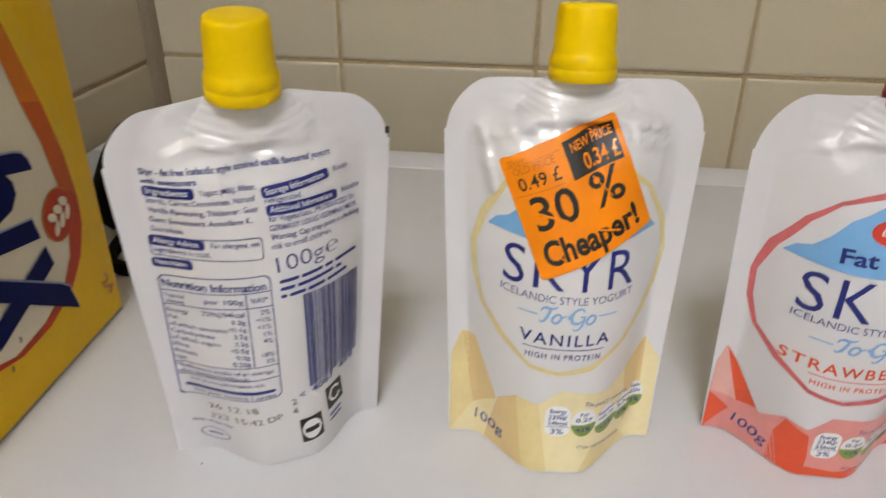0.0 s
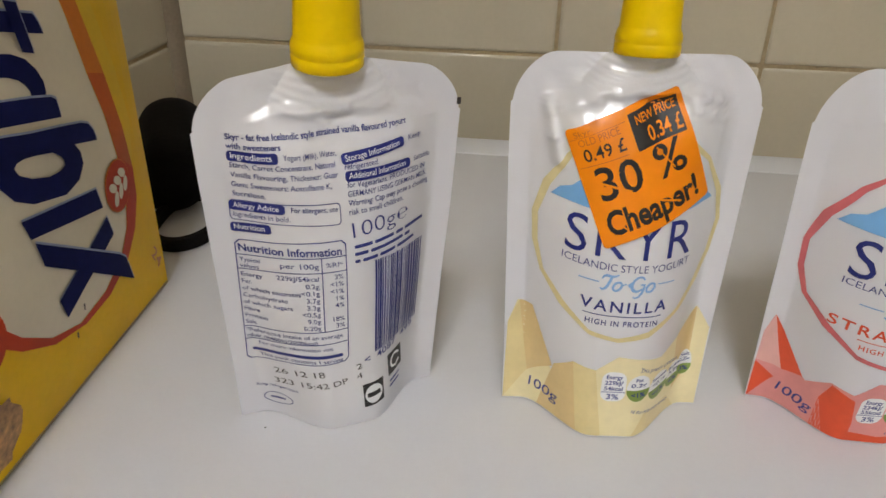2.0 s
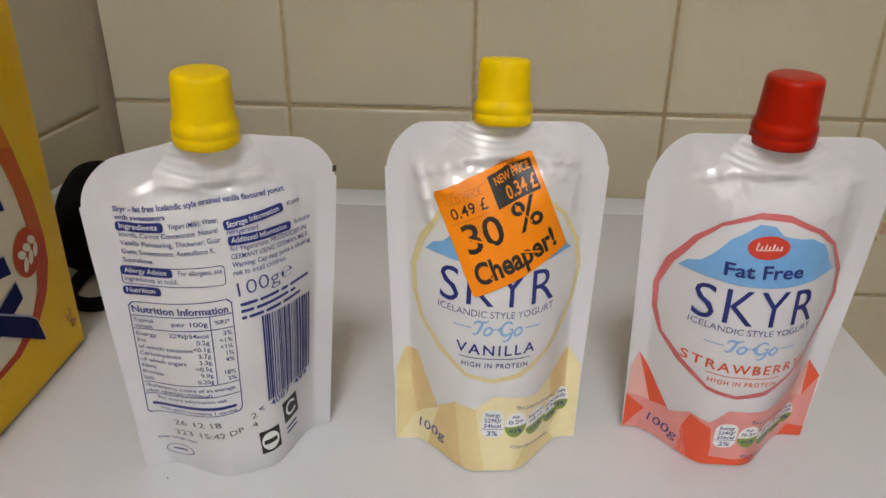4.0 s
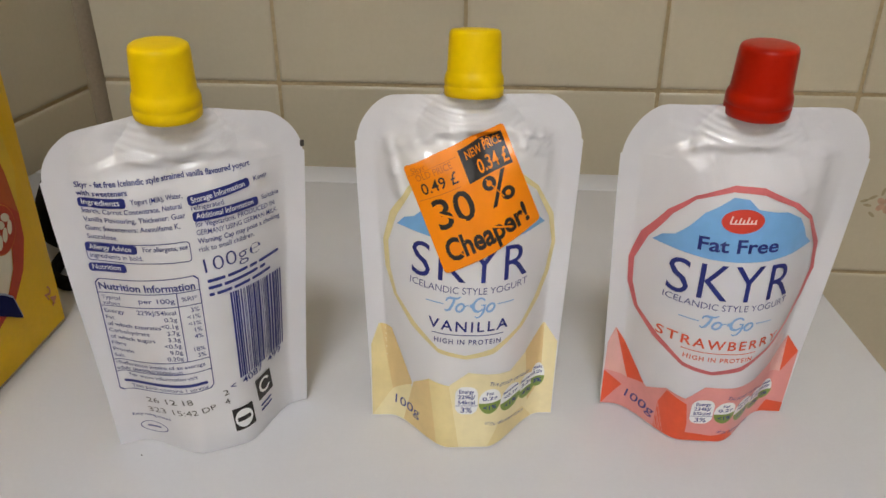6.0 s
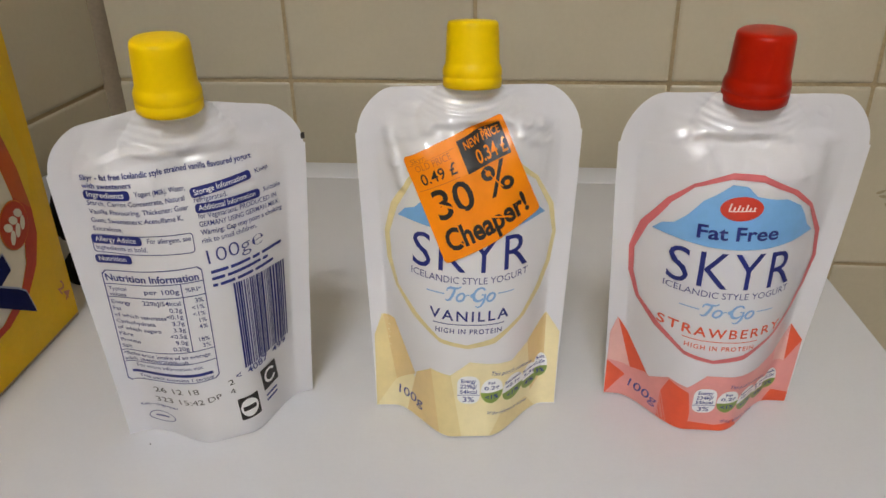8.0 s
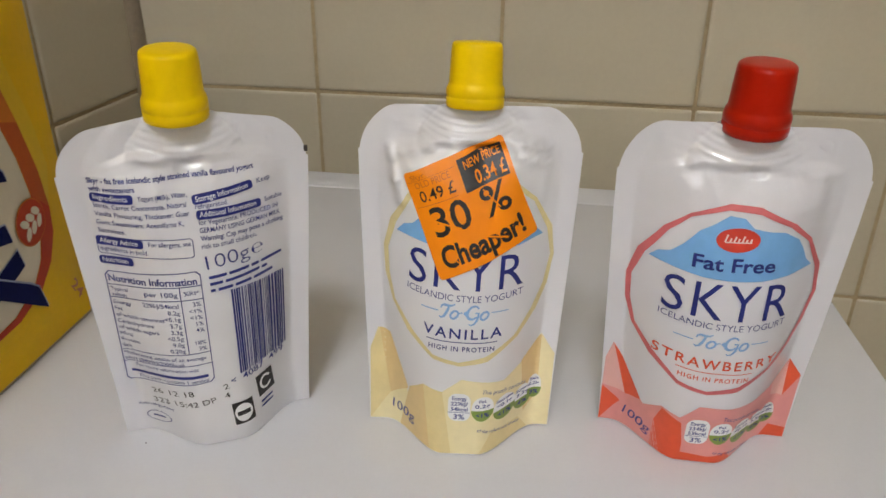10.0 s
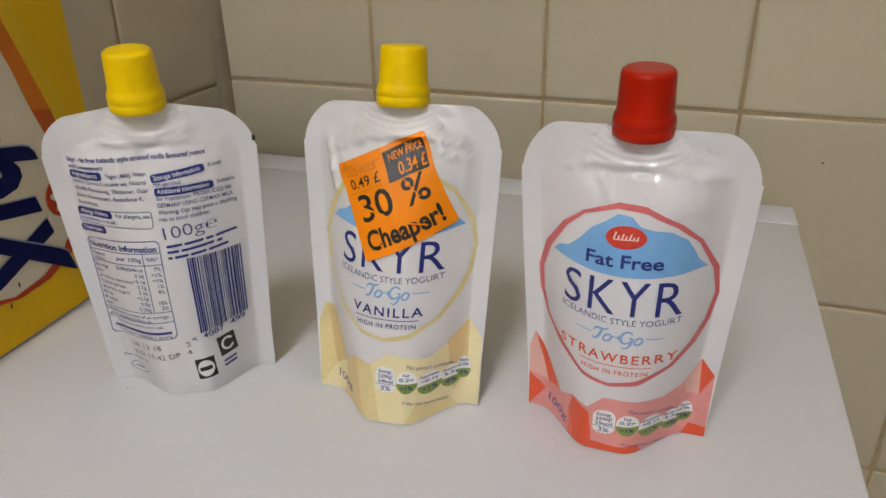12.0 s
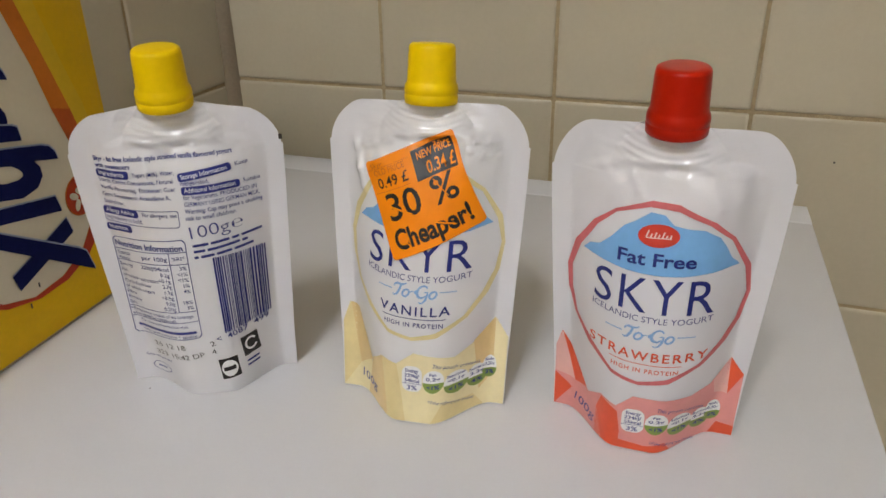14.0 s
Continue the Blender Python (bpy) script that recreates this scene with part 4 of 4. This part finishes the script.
navy("crossed_bar", [(45.6, 53.4), (43.1, 45.3), (79.3, 32.0), (81.8, 39.9)], 2)
navy("crossed_bar", [(87.4, 64.1), (42.2, 36.3), (37.7, 32.6), (33.6, 20.8), (85.6, 55.2)], 4)
navy("slanted_bar", [(48.9, 65.6), (46.9, 57.6), (88.2, 65.7), (90.5, 72.6)], 2)
navy("rising_bar", [(118.0, 105.4), (93.5, 99.3), (76.3, 95.3), (61.9, 92.6), (49.7, 90.0), (45.9, 88.4), (43.3, 85.3), (42.3, 81.4), (55.8, 84.6), (94.9, 94.3), (118.0, 99.6)], 4)
bowl_out = [(55.8, 84.9), (53.1, 81.0), (53.0, 76.9), (57.0, 72.7), (66.0, 71.0), (82.6, 75.0), (90.7, 79.4), (96.0, 86.0), (96.4, 93.4), (86.0, 93.6), (77.8, 92.0), (65.4, 88.7)]
bowl_in = [(64.4, 83.5), (63.1, 81.6), (63.6, 80.2), (66.1, 79.4), (72.6, 79.9), (80.7, 82.5), (85.9, 85.6), (87.3, 88.1), (85.7, 89.3), (82.0, 89.3), (76.5, 88.3), (68.0, 86.2)]
on_box("ring_shape", band(bowl_out, bowl_in), CARD_NAVY, 3)
navy("rising_bar", [(118.0, 113.6), (89.3, 108.1), (72.0, 104.7), (62.3, 102.3), (59.8, 100.9), (59.2, 94.9), (75.0, 98.1), (92.4, 101.6), (118.0, 107.0)], 2)
on_box("half_ring", band([(100.0, 119.0), (90.0, 121.0), (81.3, 119.8), (75.4, 118.4), (69.7, 115.7), (65.7, 111.8), (63.4, 107.5), (63.4, 104.1), (65.1, 102.0)],
                         [(98.0, 112.0), (91.0, 114.5), (84.1, 113.8), (79.4, 112.7), (74.9, 110.7), (72.5, 108.6), (71.1, 106.5), (70.9, 105.1), (71.6, 103.8)], False), CARD_NAVY, 1)
navy("level_bar", [(112.0, 139.0), (81.1, 131.6), (61.5, 127.1), (59.8, 124.5), (58.5, 120.7), (83.0, 126.2), (112.0, 132.0)], 2)
navy("short_bar", [(74.4, 133.0), (68.6, 131.5), (65.7, 116.4), (71.2, 118.0)], 4)
on_box("seal_rim", polygon(oval(33.3, 60.4, 10.2, 10.0, -14)), CARD_ORANGE, 2)
on_box("seal_oval", polygon(oval(33.3, 60.4, 9.7, 9.5, -14)), CARD_RED, 3, "red oval seal with pale ear of grain")
for k in range(3):
    for side in (-1, 1):
        cx, cy = 28.9 + 4.2 * k + 0.7 * side, 61.8 - 1.5 * k + 2.4 * side
        on_box("grain_leaf", polygon(oval(cx, cy, 3.0, 1.7, 48 * side - 20, 14)), CARD_CREAM, 4)
on_box("number", words("24", -14.0, 20.6, 5.0, 11.4, turn=-58, bold=0.012), CARD_BROWN, 1)
for x0, y0 in ((68.5, 28.5), (74.9, 20.9)):
    on_box("print_mark", polygon(rounded(x0, y0, x0 + 0.9, y0 + 2.6, 0.3)), SPECK, 2)
on_box("fruit_shape", polygon(oval(119.8, 47.7, 12, 11, 10)), CARD_RED, 2)
on_box("biscuit_shape", polygon([(x + 1.2 * math.sin(k * 2.7), y + 1.2 * math.cos(k * 1.9)) for k, (x, y) in enumerate(oval(137.0, 18.4, 27, 15.2, 4, 40))]), BISCUIT, 3, "brown printed wheat biscuit")

# ---- small folded umbrella with wrist loop ----
case = tagged(new("folded_umbrella"), "small black folded umbrella with a webbing wrist loop", "umbrella")
case.matrix_world = pose(-0.1835, 0.3500, 0.0003, 0, 0, 25)
body = lathe([(0.007, 0.0), (0.0135, 0.003), (0.0170, 0.010), (0.0182, 0.030), (0.0186, 0.060), (0.0188, 0.074), (0.0188, 0.092), (0.0178, 0.102), (0.0140, 0.110), (0.006, 0.114)], 48,
             lambda a, z: 0.0008 * math.sin(7 * a + 40 * z) if 0.01 < z < 0.10 else 0.0)
bmesh.ops.rotate(body, verts=body.verts, matrix=Matrix.Rotation(radians(-90), 3, "X"))
bmesh.ops.scale(body, verts=body.verts, vec=(1.14, 1.02, 1.02))
bmesh.ops.translate(body, verts=body.verts, vec=(0, 0, 0.0182))
for v in body.verts:
    v.co.z = max(0.0, v.co.z)
part("canopy", body, BLACK_CASE, case, "rolled matt black cloth", True)


def strap(points, width, thick):
    bm = bmesh.new()
    pts = [Vector(p) for p in points]
    rows = []
    for k, p in enumerate(pts):
        d = (pts[min(k + 1, len(pts) - 1)] - pts[max(k - 1, 0)]).normalized()
        side = d.cross(Vector((0, 0, 1))).normalized()
        up = side.cross(d).normalized()
        rows.append([bm.verts.new(p + side * a * thick / 2 + up * b * width / 2) for a, b in ((-1, -1), (1, -1), (1, 1), (-1, 1))])
    for a, b in zip(rows, rows[1:]):
        for q in range(4):
            bm.faces.new((a[q], a[(q + 1) % 4], b[(q + 1) % 4], b[q]))
    bm.faces.new(rows[0]), bm.faces.new(list(reversed(rows[-1])))
    return bm


loop = [(0.007 + 0.0165 * math.cos(a) + 0.004 * math.sin(a), -0.012 + 0.024 * math.sin(a), 0.0034 + 0.005 * max(0.0, math.sin(a)) ** 2) for a in [2 * math.pi * k / 40 for k in range(41)]]
part("wrist_loop", strap(loop, 0.0064, 0.0034), BLACK_STRAP, case, "black webbing loop")

# ---- specks and the painted flower on a tile ----
for x, z, r in ((0.2254, 0.0036, 0.0009),):
    bm = lathe([(r, 0.0), (r * 0.7, 0.0005)], 8)
    bmesh.ops.rotate(bm, verts=bm.verts, matrix=Matrix.Rotation(radians(90), 3, "X"))
    bmesh.ops.translate(bm, verts=bm.verts, vec=(x, Y_BACK - 0.0002, z))
    tagged(part("wall_speck", bm, SPECK), "tiny dark speck on a glazed tile", "speck")

crumb = bmesh.new()
bmesh.ops.create_icosphere(crumb, subdivisions=2, radius=0.00026)
for v in crumb.verts:
    v.co *= 1 + 0.4 * noise.noise(v.co * 2500)
    v.co.z = max(0.0, v.co.z + 0.0003) + 0.0001
crumb = tagged(part("crumb", crumb, SPECK, None, "", True), "tiny dark crumb lying on the white top", "crumb")
crumb.location = (-0.0806, 0.2047, 0.0002)

# ---- wall tiles ----
PITCH_X, PITCH_Z, JOINT = 0.1526, 0.1531, 0.0023
X_JOINT, Z_JOINT, Z_JOINT_LEFT, Y_JOINT = 0.0096, 0.0376, 0.0334, 0.4770


def tile_mesh(width, height, name="tile"):
    """A glazed tile lying in x and z, its face to -y, with a soft pillowed edge."""
    bm = bmesh.new()
    loops = []
    for inset, y in ((0.0, 0.007), (0.0, 0.0018), (0.0005, 0.0007), (0.0016, 0.0001), (0.0035, 0.0)):
        a, b = width / 2 - inset, height / 2 - inset
        c = max(0.0012 - inset * 0.2, 0.0004)
        pts = [(a - c, -b), (a, -b + c), (a, b - c), (a - c, b), (-a + c, b), (-a, b - c), (-a, -b + c), (-a + c, -b)]
        loops.append([bm.verts.new((x, y, z)) for x, z in pts])
    for low, high in zip(loops, loops[1:]):
        for k in range(8):
            bm.faces.new((low[k], low[(k + 1) % 8], high[(k + 1) % 8], high[k]))
    bm.faces.new(loops[-1])
    mesh = finish(bm, name, TILE)
    for face in mesh.polygons:
        face.use_smooth = len(face.vertices) == 4
    return mesh


def spans(start, end, joint, pitch):
    """Tile edges along a run, from a known joint."""
    k = math.floor((start - joint) / pitch)
    out = []
    while joint + k * pitch < end - 0.004:
        a, b = max(start, joint + k * pitch + JOINT / 2), min(end, joint + (k + 1) * pitch - JOINT / 2)
        if b - a > 0.006:
            out.append((a, b))
        k += 1
    return out


tile_meshes = {}
rng = random.Random(3)
for wall, turn in (("wall_back", 0), ("wall_left", 90)):
    holder = bpy.data.objects[wall]
    runs = spans(X_LEFT + 0.001, 1.30, X_JOINT, PITCH_X) if turn == 0 else spans(-0.9, Y_BACK - 0.001, Y_JOINT, PITCH_X)
    for a, b in runs:
        for c, d in spans(-0.80, 1.0, Z_JOINT if turn == 0 else Z_JOINT_LEFT, PITCH_Z):
            key = (round(b - a, 4), round(d - c, 4))
            if key not in tile_meshes:
                tile_meshes[key] = tile_mesh(*key)
            ob = new("tile", tile_meshes[key])
            mid, z = (a + b) / 2, (c + d) / 2
            jx, jz = rng.uniform(-0.16, 0.16), rng.uniform(-0.16, 0.16)
            ob.matrix_world = pose(mid, Y_BACK, z, jx, 0, jz) if turn == 0 else pose(X_LEFT, mid, z, 0, jx, 90 + jz)
            ob.parent = holder

flower = tagged(new("flower_motif"), "faded painted flower spray on a glazed tile", "tile decoration")
flower.matrix_world = pose(0.356, Y_BACK - 0.0006, -0.052)
for k in range(5):
    bm = polygon([(x, y) for x, y in oval(4.5 * math.cos(k * 1.256), 4.5 * math.sin(k * 1.256), 3.8, 2.6, 72 * k, 14)])
    for v in bm.verts:
        v.co = (v.co.x, 0, v.co.y)
    part("petal", bm, PETAL, flower)
for k in range(4):
    bm = polygon(oval(3 + 3.2 * math.cos(k * 1.6), 13 + 3.2 * math.sin(k * 1.6), 3.4, 2.4, 91 * k, 14))
    for v in bm.verts:
        v.co = (v.co.x, 0.0001, v.co.y)
    part("petal", bm, LILAC, flower)
for x, y, a in ((-11, 6, 30), (-14, -1, -10), (-9, -9, -40), (-4, 11, 80), (6, 12, 60), (9, -8, -50), (-17, 3, 20)):
    bm = polygon(oval(x, y, 3.6, 1.3, a, 12))
    for v in bm.verts:
        v.co = (v.co.x, 0, v.co.y)
    part("leaf", bm, LEAF, flower)
